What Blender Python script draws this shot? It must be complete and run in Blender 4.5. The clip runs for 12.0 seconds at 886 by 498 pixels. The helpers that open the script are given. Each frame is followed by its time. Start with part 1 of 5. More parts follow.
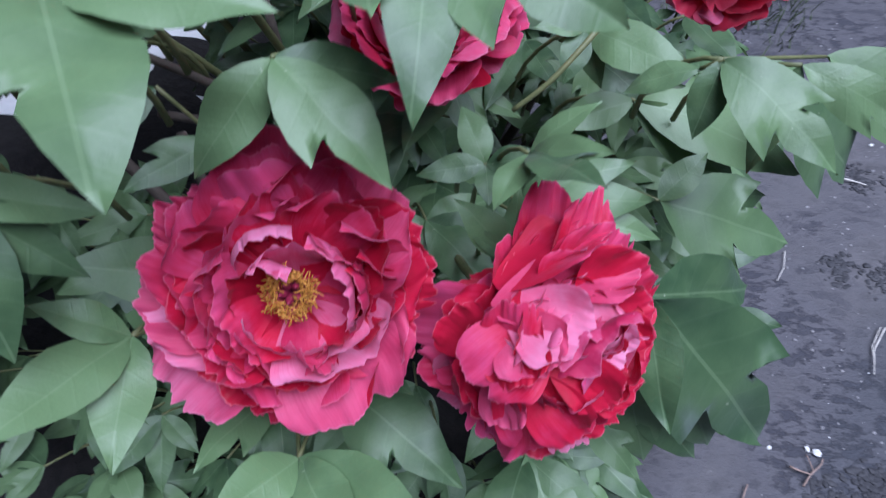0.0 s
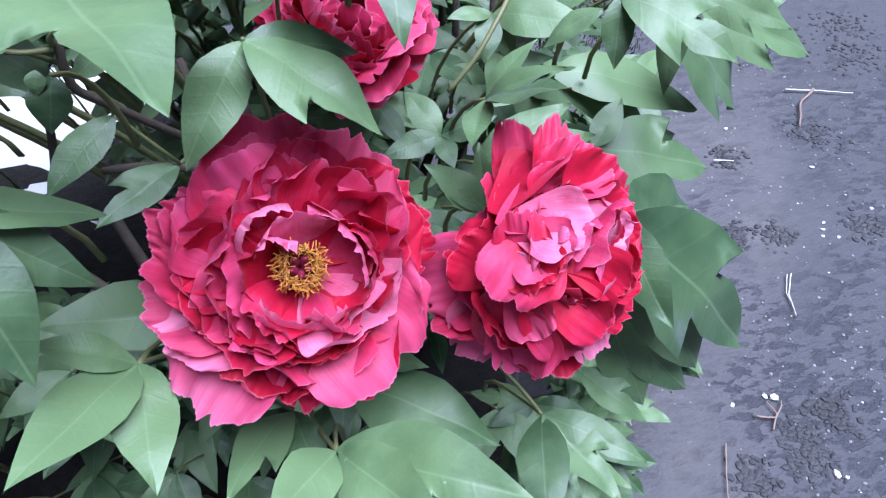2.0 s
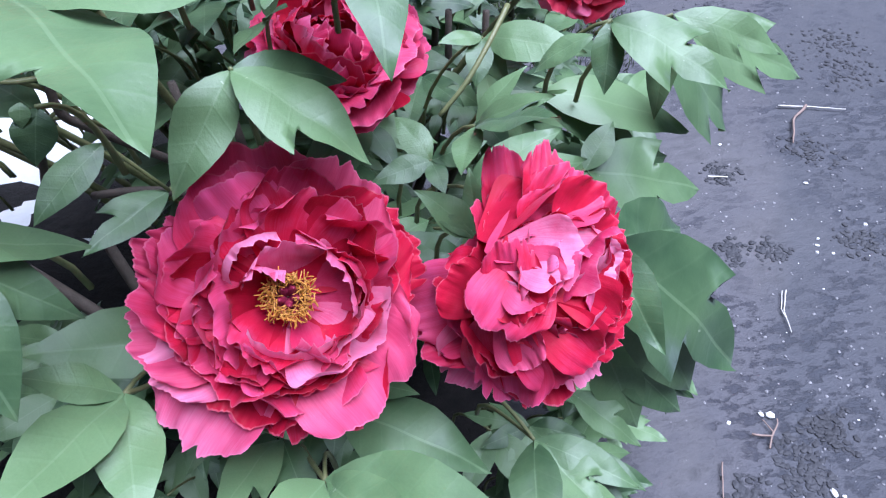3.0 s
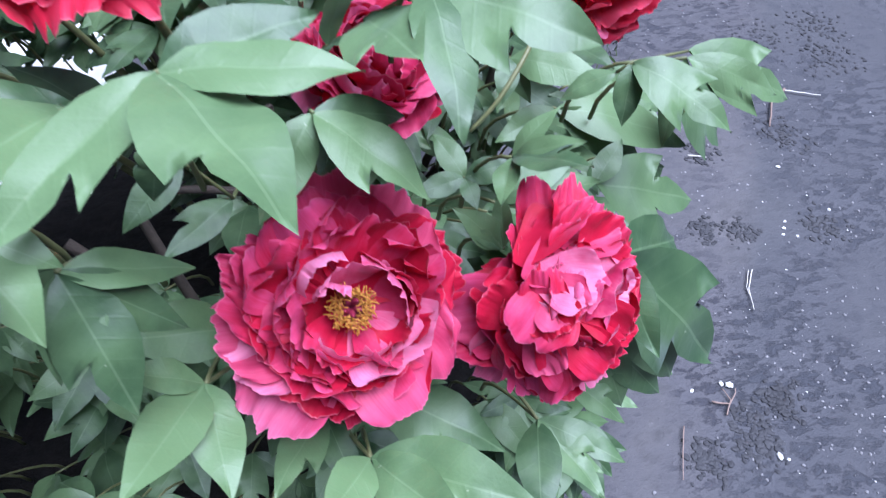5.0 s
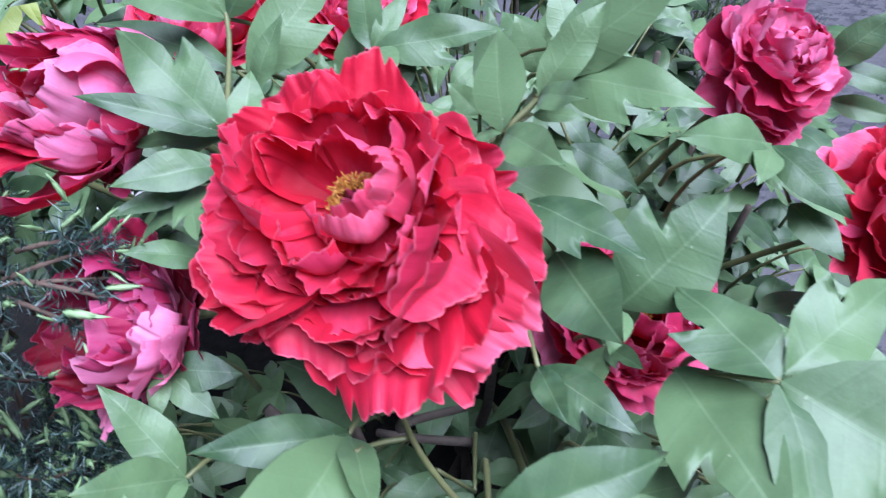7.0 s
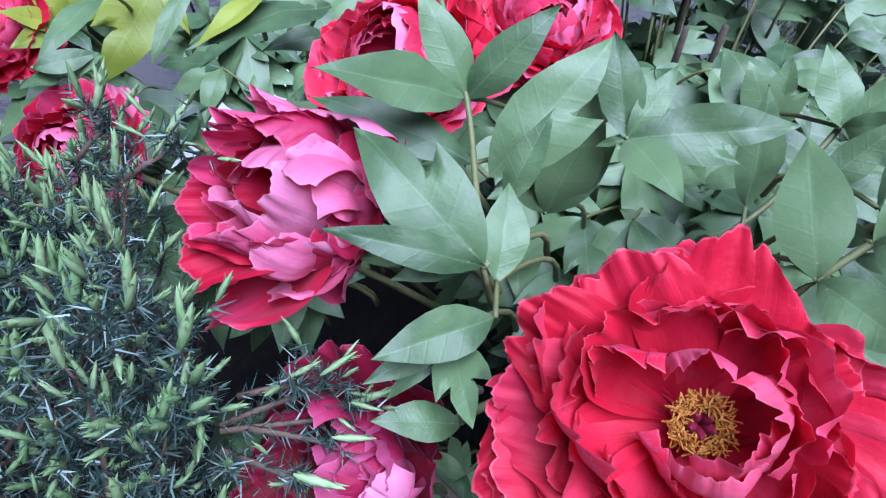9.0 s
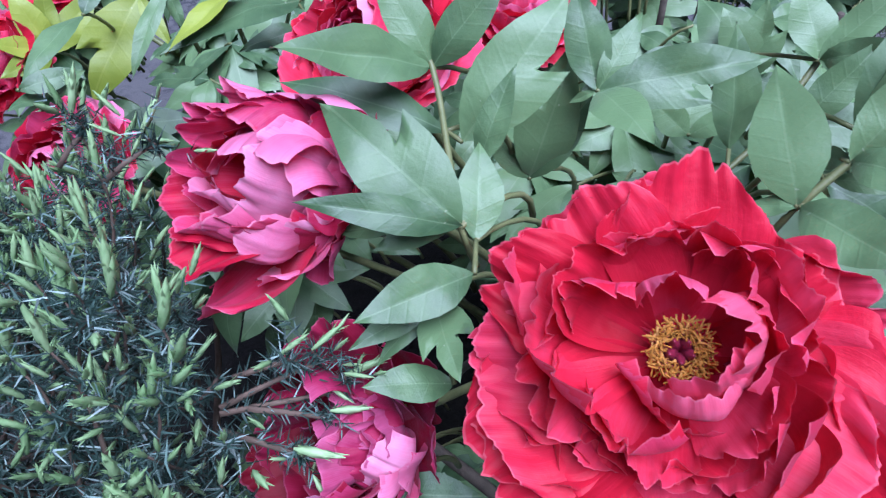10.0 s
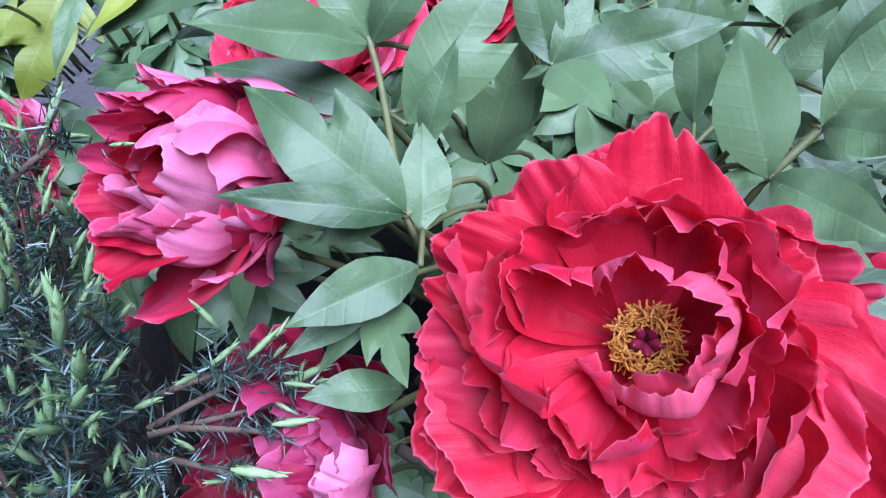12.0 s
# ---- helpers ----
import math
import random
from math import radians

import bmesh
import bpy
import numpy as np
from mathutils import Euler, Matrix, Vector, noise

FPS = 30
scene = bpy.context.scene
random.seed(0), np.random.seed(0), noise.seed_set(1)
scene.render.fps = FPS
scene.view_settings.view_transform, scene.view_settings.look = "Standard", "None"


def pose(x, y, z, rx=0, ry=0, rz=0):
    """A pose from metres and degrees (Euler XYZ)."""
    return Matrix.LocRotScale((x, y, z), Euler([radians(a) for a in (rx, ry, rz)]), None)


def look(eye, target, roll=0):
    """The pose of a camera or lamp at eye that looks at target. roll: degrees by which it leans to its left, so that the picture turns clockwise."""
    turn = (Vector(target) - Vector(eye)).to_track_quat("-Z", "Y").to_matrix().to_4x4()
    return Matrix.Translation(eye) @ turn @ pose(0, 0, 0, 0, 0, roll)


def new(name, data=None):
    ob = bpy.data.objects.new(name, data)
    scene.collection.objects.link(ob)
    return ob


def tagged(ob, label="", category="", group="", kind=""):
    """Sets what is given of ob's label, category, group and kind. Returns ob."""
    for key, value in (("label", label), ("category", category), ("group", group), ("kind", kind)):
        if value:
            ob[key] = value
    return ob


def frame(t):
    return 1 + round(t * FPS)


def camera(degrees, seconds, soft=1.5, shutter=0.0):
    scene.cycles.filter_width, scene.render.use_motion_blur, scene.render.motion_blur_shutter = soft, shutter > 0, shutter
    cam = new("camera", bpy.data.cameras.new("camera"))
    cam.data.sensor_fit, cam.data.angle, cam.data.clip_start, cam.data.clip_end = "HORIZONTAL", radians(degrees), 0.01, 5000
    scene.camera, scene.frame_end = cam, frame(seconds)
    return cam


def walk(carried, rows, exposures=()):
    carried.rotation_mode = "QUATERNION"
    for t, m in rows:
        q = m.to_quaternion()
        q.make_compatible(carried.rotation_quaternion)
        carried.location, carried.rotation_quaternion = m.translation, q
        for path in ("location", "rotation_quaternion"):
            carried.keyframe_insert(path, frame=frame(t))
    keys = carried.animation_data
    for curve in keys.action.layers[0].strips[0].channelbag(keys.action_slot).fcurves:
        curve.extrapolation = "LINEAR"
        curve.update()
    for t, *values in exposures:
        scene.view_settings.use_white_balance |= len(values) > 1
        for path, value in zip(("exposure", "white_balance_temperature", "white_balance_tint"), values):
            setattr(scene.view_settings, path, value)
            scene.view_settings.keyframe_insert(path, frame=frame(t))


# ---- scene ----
cam = camera(68.3, 12.0, soft=1.2, shutter=0.3)
PATH = [
    (0, (0.0569, 0.1964, 1.0978), (-0.0640, 1.3108, -0.5585), -2.24),
    (0.2, (0.0275, 0.1685, 1.0717), (0.0334, 1.3166, -0.5660), 0.58),
    (0.4, (0.0143, 0.1498, 1.0444), (0.1261, 1.3372, -0.5612), -4.63),
    (0.5, (0.0011, 0.1509, 1.0525), (0.1491, 1.2990, -0.5784), -2.90),
    (1, (-0.0252, 0.1225, 1.0721), (0.2251, 1.4360, -0.4151), -2.06),
    (1.5, (-0.0262, 0.1091, 1.0601), (0.2100, 1.4260, -0.4265), -2.07),
    (2, (-0.0109, 0.1132, 1.0570), (0.1892, 1.4349, -0.4306), -4.69),
    (2.5, (-0.0038, 0.1174, 1.0620), (0.2112, 1.4653, -0.3998), -4.49),
    (4.3, (-0.0100, 0.1255, 1.0609), (0.2012, 1.4422, -0.4296), -4.18),
    (4.5, (-0.0161, 0.1245, 1.0721), (0.2053, 1.3969, -0.4550), -2.87),
    (5, (-0.0537, 0.1292, 1.1484), (0.2270, 1.3264, -0.4289), 1.19),
    (5.5, (-0.0661, 0.1735, 1.2019), (0.0514, 1.4271, -0.3520), -0.84),
    (6, (-0.0623, 0.2265, 1.2146), (-0.0861, 1.5504, -0.2844), -2.84),
    (6.5, (-0.0942, 0.2907, 1.2302), (-0.1340, 1.6201, -0.2634), -2.65),
    (7, (-0.1474, 0.3526, 1.2428), (-0.1959, 1.6028, -0.3175), -2.76),
    (7.5, (-0.2066, 0.3952, 1.2526), (-0.2140, 1.6298, -0.3208), -0.03),
    (7.7, (-0.2250, 0.4084, 1.2596), (-0.2594, 1.6400, -0.3159), -0.15),
    (9.3, (-0.2947, 0.5007, 1.2627), (-0.4501, 1.5185, -0.4519), -4.10),
    (9.5, (-0.2906, 0.4987, 1.2617), (-0.4429, 1.4980, -0.4640), -5.40),
    (10, (-0.2681, 0.4763, 1.2518), (-0.4877, 1.5501, -0.4212), -12.24),
    (10.5, (-0.2609, 0.4651, 1.2468), (-0.4358, 1.5836, -0.4020), -11.28),
    (11, (-0.2609, 0.4712, 1.2437), (-0.5157, 1.5739, -0.4053), -14.66),
    (11.5, (-0.2528, 0.4812, 1.2242), (-0.4346, 1.5843, -0.4341), -12.69),
    (12, (-0.2549, 0.4903, 1.2221), (-0.4106, 1.5564, -0.4629), -12.08),
]
walk(cam, [(t, look(eye, target, roll)) for t, eye, target, roll in PATH], [(0, 0.90, 5050, 20), (0.6, 1.46, 5050, 20), (1.5, 1.62, 5050, 20), (5, 1.54, 5050, 20), (6.5, 1.51, 5050, 20), (7.5, 1.42, 5000, 20), (9.5, 1.25, 4850, 21), (10.2, 1.34, 4850, 21), (12, 1.36, 4850, 21)])

# ---- world and light: open shade under a bright overcast evening sky ----
world = bpy.data.worlds.new("sky")
scene.world = world
world.use_nodes = True
wn, wl = world.node_tree.nodes, world.node_tree.links
sky = wn.new("ShaderNodeTexSky")
sky.sky_type = "NISHITA"
sky.sun_disc = False
sky.sun_elevation = radians(72)
sky.sun_rotation = radians(110)
sky.air_density, sky.dust_density, sky.ozone_density = 1.0, 3.0, 1.0
wn["Background"].inputs["Strength"].default_value = 0.031
wl.new(sky.outputs[0], wn["Background"].inputs[0])
sun_data = bpy.data.lights.new("sun", "SUN")
sun_data.energy, sun_data.angle, sun_data.color = 3.1, radians(50), (1.0, 0.97, 0.93)
sun = new("sun", sun_data)
sun.matrix_world = look((0.95, 0.25, 3.8), (0, 0.6, 0.6))


# ---- materials ----
def material(name):
    m = bpy.data.materials.new(name)
    m.use_nodes = True
    nt = m.node_tree
    return m, nt.nodes, nt.links, nt.nodes["Principled BSDF"]


def math_node(n, l, op, a, b=None, c=None):
    q = n.new("ShaderNodeMath")
    q.operation = op
    for i, v in enumerate((a, b, c)):
        if v is None:
            continue
        if isinstance(v, (int, float)):
            q.inputs[i].default_value = v
        else:
            l.new(v, q.inputs[i])
    return q.outputs[0]


def ramp(n, l, fac, stops):
    r = n.new("ShaderNodeValToRGB")
    e = r.color_ramp.elements
    while len(e) < len(stops):
        e.new(0.5)
    for k, (p, c) in zip(e, stops):
        k.position, k.color = p, (*c, 1) if len(c) == 3 else c
    l.new(fac, r.inputs[0])
    return r.outputs[0]


def blend(n, l, fac, a, b, kind="MIX"):
    m = n.new("ShaderNodeMix")
    m.data_type, m.blend_type = "RGBA", kind
    for sock, v in ((m.inputs[0], fac), (m.inputs[6], a), (m.inputs[7], b)):
        if isinstance(v, (int, float)):
            sock.default_value = v
        elif isinstance(v, tuple):
            sock.default_value = (*v, 1)
        else:
            l.new(v, sock)
    return m.outputs[2]


def noise_tex(n, l, scale, detail=4, rough=0.6, vec=None, w=None):
    t = n.new("ShaderNodeTexNoise")
    t.inputs["Scale"].default_value, t.inputs["Detail"].default_value, t.inputs["Roughness"].default_value = scale, detail, rough
    if vec is not None:
        l.new(vec, t.inputs["Vector"])
    return t.outputs[0]


def bump(n, l, height, strength, distance, normal=None):
    b = n.new("ShaderNodeBump")
    b.inputs["Strength"].default_value, b.inputs["Distance"].default_value = strength, distance
    l.new(height, b.inputs["Height"])
    if normal is not None:
        l.new(normal, b.inputs["Normal"])
    return b.outputs[0]


def leaf_material(name, dark, light, rib, rough=0.5):
    """Leaf skin: UV x runs along the blade, UV y across it from 0 to 1 with the midrib at 0.5."""
    m, n, l, b = material(name)
    uv = n.new("ShaderNodeUVMap").outputs[0]
    sep = n.new("ShaderNodeSeparateXYZ")
    l.new(uv, sep.inputs[0])
    s = sep.outputs[0]
    u = math_node(n, l, "ABSOLUTE", math_node(n, l, "SUBTRACT", sep.outputs[1], 0.5))
    obj = n.new("ShaderNodeObjectInfo").outputs["Random"]
    coord = n.new("ShaderNodeTexCoord").outputs["Object"]
    big = noise_tex(n, l, 3.0, 3, 0.6, coord)
    fine = noise_tex(n, l, 60.0, 3, 0.7, coord)
    tone = math_node(n, l, "ADD", math_node(n, l, "MULTIPLY", big, 0.7), math_node(n, l, "MULTIPLY", obj, 0.62))
    col = ramp(n, l, tone, [(0.25, dark), (0.85, light)])
    col = blend(n, l, math_node(n, l, "MULTIPLY", fine, 0.25), col, tuple(0.7 * c for c in dark))
    # side veins sweep forward from the midrib
    v = math_node(n, l, "SUBTRACT", s, math_node(n, l, "MULTIPLY", u, 0.55))
    wave = math_node(n, l, "ABSOLUTE", math_node(n, l, "SINE", math_node(n, l, "MULTIPLY", v, 22.0)))
    vein = math_node(n, l, "SUBTRACT", 1.0, math_node(n, l, "MINIMUM", math_node(n, l, "MULTIPLY", wave, 5.0), 1.0))
    mid = math_node(n, l, "LESS_THAN", u, 0.007)
    veins = math_node(n, l, "MAXIMUM", mid, math_node(n, l, "MULTIPLY", vein, 0.22))
    col = blend(n, l, math_node(n, l, "MULTIPLY", veins, 0.20), col, rib)
    # a few pale scuffs and spots
    spot = math_node(n, l, "GREATER_THAN", noise_tex(n, l, 14.0, 2, 0.5, coord), 0.76)
    col = blend(n, l, math_node(n, l, "MULTIPLY", spot, 0.35), col, (0.45, 0.5, 0.35))
    l.new(col, b.inputs["Base Color"])
    b.inputs["Roughness"].default_value = rough
    b.inputs["Specular IOR Level"].default_value = 0.5
    b.inputs["Sheen Weight"].default_value = 0.10
    b.inputs["Sheen Tint"].default_value = (0.8, 0.98, 0.9, 1)
    pore = noise_tex(n, l, 26.0, 4, 0.65, coord)
    h = math_node(n, l, "ADD", math_node(n, l, "MULTIPLY", math_node(n, l, "MINIMUM", math_node(n, l, "MULTIPLY", wave, 3.0), 1.0), 0.10), math_node(n, l, "MULTIPLY_ADD", big, 0.8, math_node(n, l, "MULTIPLY", pore, 0.35)))
    l.new(bump(n, l, h, 0.26, 0.003), b.inputs["Normal"])
    tr = n.new("ShaderNodeBsdfTranslucent")
    l.new(blend(n, l, 0.5, col, (0.25, 0.4, 0.05)), tr.inputs[0])
    mix = n.new("ShaderNodeMixShader")
    mix.inputs[0].default_value = 0.055
    l.new(b.outputs[0], mix.inputs[1])
    l.new(tr.outputs[0], mix.inputs[2])
    l.new(mix.outputs[0], n["Material Output"].inputs[0])
    return m


GREEN = leaf_material("peony_leaf", (0.024, 0.060, 0.022), (0.134, 0.220, 0.090), (0.24, 0.34, 0.18), 0.46)
YELLOW = leaf_material("yellow_green_leaf", (0.14, 0.19, 0.012), (0.27, 0.32, 0.03), (0.34, 0.38, 0.08))


def petal_material(name, deep, mid, pale, edge):
    """Petal skin: UV y runs from the claw (0) to the margin (1)."""
    m, n, l, b = material(name)
    uv = n.new("ShaderNodeUVMap").outputs[0]
    sep = n.new("ShaderNodeSeparateXYZ")
    l.new(uv, sep.inputs[0])
    obj = n.new("ShaderNodeObjectInfo").outputs["Random"]
    stretch = n.new("ShaderNodeVectorMath")
    stretch.operation = "MULTIPLY"
    stretch.inputs[1].default_value = (34, 1.1, 1)
    l.new(uv, stretch.inputs[0])
    streak = noise_tex(n, l, 1.0, 4, 0.6, stretch.outputs[0])
    thin = n.new("ShaderNodeVectorMath")
    thin.operation = "MULTIPLY"
    thin.inputs[1].default_value = (110, 2.4, 1)
    l.new(uv, thin.inputs[0])
    vein = noise_tex(n, l, 1.0, 3, 0.6, thin.outputs[0])
    coord = n.new("ShaderNodeTexCoord").outputs["Object"]
    blot = noise_tex(n, l, 2.2, 3, 0.55, coord)
    tone = math_node(n, l, "ADD", math_node(n, l, "MULTIPLY", blot, 0.75), math_node(n, l, "MULTIPLY_ADD", obj, 0.55, -0.22))
    tone = math_node(n, l, "ADD", tone, math_node(n, l, "MULTIPLY", math_node(n, l, "SUBTRACT", streak, 0.5), 0.12))
    tone = math_node(n, l, "ADD", tone, math_node(n, l, "MULTIPLY", math_node(n, l, "SUBTRACT", vein, 0.5), 0.34))
    tone = math_node(n, l, "ADD", tone, math_node(n, l, "MULTIPLY", math_node(n, l, "POWER", sep.outputs[1], 3.0), 0.27))
    col = ramp(n, l, tone, [(0.15, deep), (0.55, mid), (1.0, pale)])
    across = math_node(n, l, "ABSOLUTE", math_node(n, l, "SUBTRACT", math_node(n, l, "MULTIPLY", sep.outputs[0], 2.0), 1.0))
    near = math_node(n, l, "MAXIMUM", sep.outputs[1], math_node(n, l, "MULTIPLY", across, 0.985))
    rim = math_node(n, l, "MINIMUM", math_node(n, l, "MULTIPLY", math_node(n, l, "MAXIMUM", math_node(n, l, "SUBTRACT", near, 0.982), 0.0), 50.0), 0.36)
    col = blend(n, l, rim, col, edge)
    l.new(col, b.inputs["Base Color"])
    b.inputs["Roughness"].default_value = 0.48
    b.inputs["Specular IOR Level"].default_value = 0.35
    b.inputs["Sheen Weight"].default_value = 0.13
    b.inputs["Sheen Roughness"].default_value = 0.4
    b.inputs["Sheen Tint"].default_value = (1.0, 0.70, 0.95, 1)
    crinkle = noise_tex(n, l, 9.0, 4, 0.65, coord)
    l.new(bump(n, l, math_node(n, l, "ADD", math_node(n, l, "MULTIPLY_ADD", vein, 0.35, math_node(n, l, "MULTIPLY", streak, 0.3)), math_node(n, l, "MULTIPLY", crinkle, 0.9)), 0.22, 0.006), b.inputs["Normal"])
    # thin skin lets light through
    tr = n.new("ShaderNodeBsdfTranslucent")
    l.new(col, tr.inputs[0])
    mix = n.new("ShaderNodeMixShader")
    mix.inputs[0].default_value = 0.52
    l.new(b.outputs[0], mix.inputs[1])
    l.new(tr.outputs[0], mix.inputs[2])
    l.new(mix.outputs[0], n["Material Output"].inputs[0])
    return m


CRIMSON_IN = petal_material("crimson_petal_face", (0.56, 0.006, 0.030), (0.78, 0.022, 0.074), (0.88, 0.105, 0.23), (0.92, 0.32, 0.42))
CRIMSON_OUT = petal_material("crimson_petal_back", (0.64, 0.016, 0.065), (0.80, 0.060, 0.17), (0.88, 0.20, 0.38), (0.92, 0.34, 0.46))
MAGENTA_IN = petal_material("magenta_petal_face", (0.50, 0.005, 0.032), (0.72, 0.014, 0.072), (0.86, 0.14, 0.36), (0.88, 0.36, 0.50))
MAGENTA_OUT = petal_material("magenta_petal_back", (0.46, 0.008, 0.050), (0.66, 0.040, 0.150), (0.82, 0.24, 0.48), (0.88, 0.40, 0.56))
ROSE_IN = petal_material("rose_petal_face", (0.62, 0.030, 0.12), (0.82, 0.13, 0.29), (0.94, 0.44, 0.66), (0.90, 0.42, 0.58))
ROSE_OUT = petal_material("rose_petal_back", (0.72, 0.080, 0.24), (0.86, 0.25, 0.47), (0.94, 0.50, 0.72), (0.93, 0.52, 0.68))
# darker magenta copy: the drooping bloom's shade is put into its petal colour
SHADED_MAGENTA_IN = petal_material("shaded_magenta_petal_face", (0.20, 0.002, 0.012), (0.34, 0.006, 0.034), (0.52, 0.04, 0.14), (0.72, 0.22, 0.36))
CORAL_IN = petal_material("coral_red_petal_face", (0.70, 0.024, 0.080), (0.85, 0.070, 0.15), (0.92, 0.19, 0.32), (0.94, 0.36, 0.46))
CORAL_OUT = petal_material("coral_red_petal_back", (0.76, 0.050, 0.13), (0.87, 0.12, 0.25), (0.93, 0.28, 0.44), (0.94, 0.40, 0.52))
# petal back of the same copy, also darkened for shade
SHADED_MAGENTA_OUT = petal_material("shaded_magenta_petal_back", (0.36, 0.008, 0.045), (0.56, 0.035, 0.14), (0.74, 0.18, 0.40), (0.76, 0.26, 0.44))


def plain(name, dark, light, scale=40.0, rough=0.6, depth=0.002, strength=0.5):
    m, n, l, b = material(name)
    coord = n.new("ShaderNodeTexCoord").outputs["Object"]
    a = noise_tex(n, l, scale, 5, 0.65, coord)
    c = noise_tex(n, l, scale * 0.13, 3, 0.6, coord)
    f = math_node(n, l, "ADD", math_node(n, l, "MULTIPLY", a, 0.6), math_node(n, l, "MULTIPLY", c, 0.5))
    l.new(ramp(n, l, f, [(0.3, dark), (0.75, light)]), b.inputs["Base Color"])
    b.inputs["Roughness"].default_value = rough
    l.new(bump(n, l, a, strength, depth), b.inputs["Normal"])
    return m


STEM = plain("young_stem", (0.08, 0.11, 0.035), (0.19, 0.19, 0.08), 90, 0.5)
BARK = plain("peony_bark", (0.035, 0.028, 0.022), (0.10, 0.08, 0.06), 60, 0.85, 0.004, 0.8)
ANTHER = plain("anther", (0.28, 0.11, 0.010), (0.54, 0.25, 0.03), 300, 0.6)
FILAMENT = plain("filament", (0.35, 0.02, 0.05), (0.60, 0.08, 0.12), 200, 0.5)
CARPEL = plain("carpel", (0.12, 0.005, 0.02), (0.28, 0.02, 0.06), 200, 0.5)
SEPAL = plain("sepal", (0.16, 0.20, 0.05), (0.42, 0.40, 0.13), 90, 0.5)
SHOOT = plain("juniper_shoot", (0.13, 0.27, 0.09), (0.40, 0.53, 0.28), 60, 0.5)
WOOD = plain("juniper_wood", (0.06, 0.04, 0.03), (0.16, 0.11, 0.08), 80, 0.85)
TWIG = plain("dry_twig", (0.16, 0.11, 0.09), (0.30, 0.22, 0.18), 60, 0.8)
STRAW = plain("dry_straw", (0.45, 0.43, 0.38), (0.65, 0.62, 0.56), 60, 0.7)
PEBBLE = plain("pebble", (0.10, 0.10, 0.11), (0.30, 0.29, 0.29), 30, 0.75)
CHALK = plain("white_stone", (0.55, 0.55, 0.53), (0.80, 0.80, 0.78), 40, 0.8)
CRUMB = plain("dark_crumb", (0.012, 0.012, 0.015), (0.05, 0.05, 0.055), 50, 0.7)
GRASS = plain("weed_blade", (0.025, 0.045, 0.015), (0.08, 0.11, 0.04), 30, 0.6)
RENDER = plain("sky_blocker_grey", (0.10, 0.095, 0.09), (0.20, 0.19, 0.18), 12, 0.9)
PAINT = plain("white_paint", (0.60, 0.60, 0.58), (0.82, 0.82, 0.80), 25, 0.7)


def needle_material():
    """Needles from nearly black-green to pale grey-blue, each of its own tone."""
    m, n, l, b = material("juniper_needle")
    each = n.new("ShaderNodeNewGeometry").outputs["Random Per Island"]
    l.new(ramp(n, l, each, [(0.0, (0.010, 0.024, 0.018)), (0.60, (0.036, 0.068, 0.056)), (0.88, (0.12, 0.19, 0.165)), (1.0, (0.33, 0.42, 0.40))]), b.inputs["Base Color"])
    b.inputs["Roughness"].default_value = 0.45
    return m


NEEDLE = needle_material()


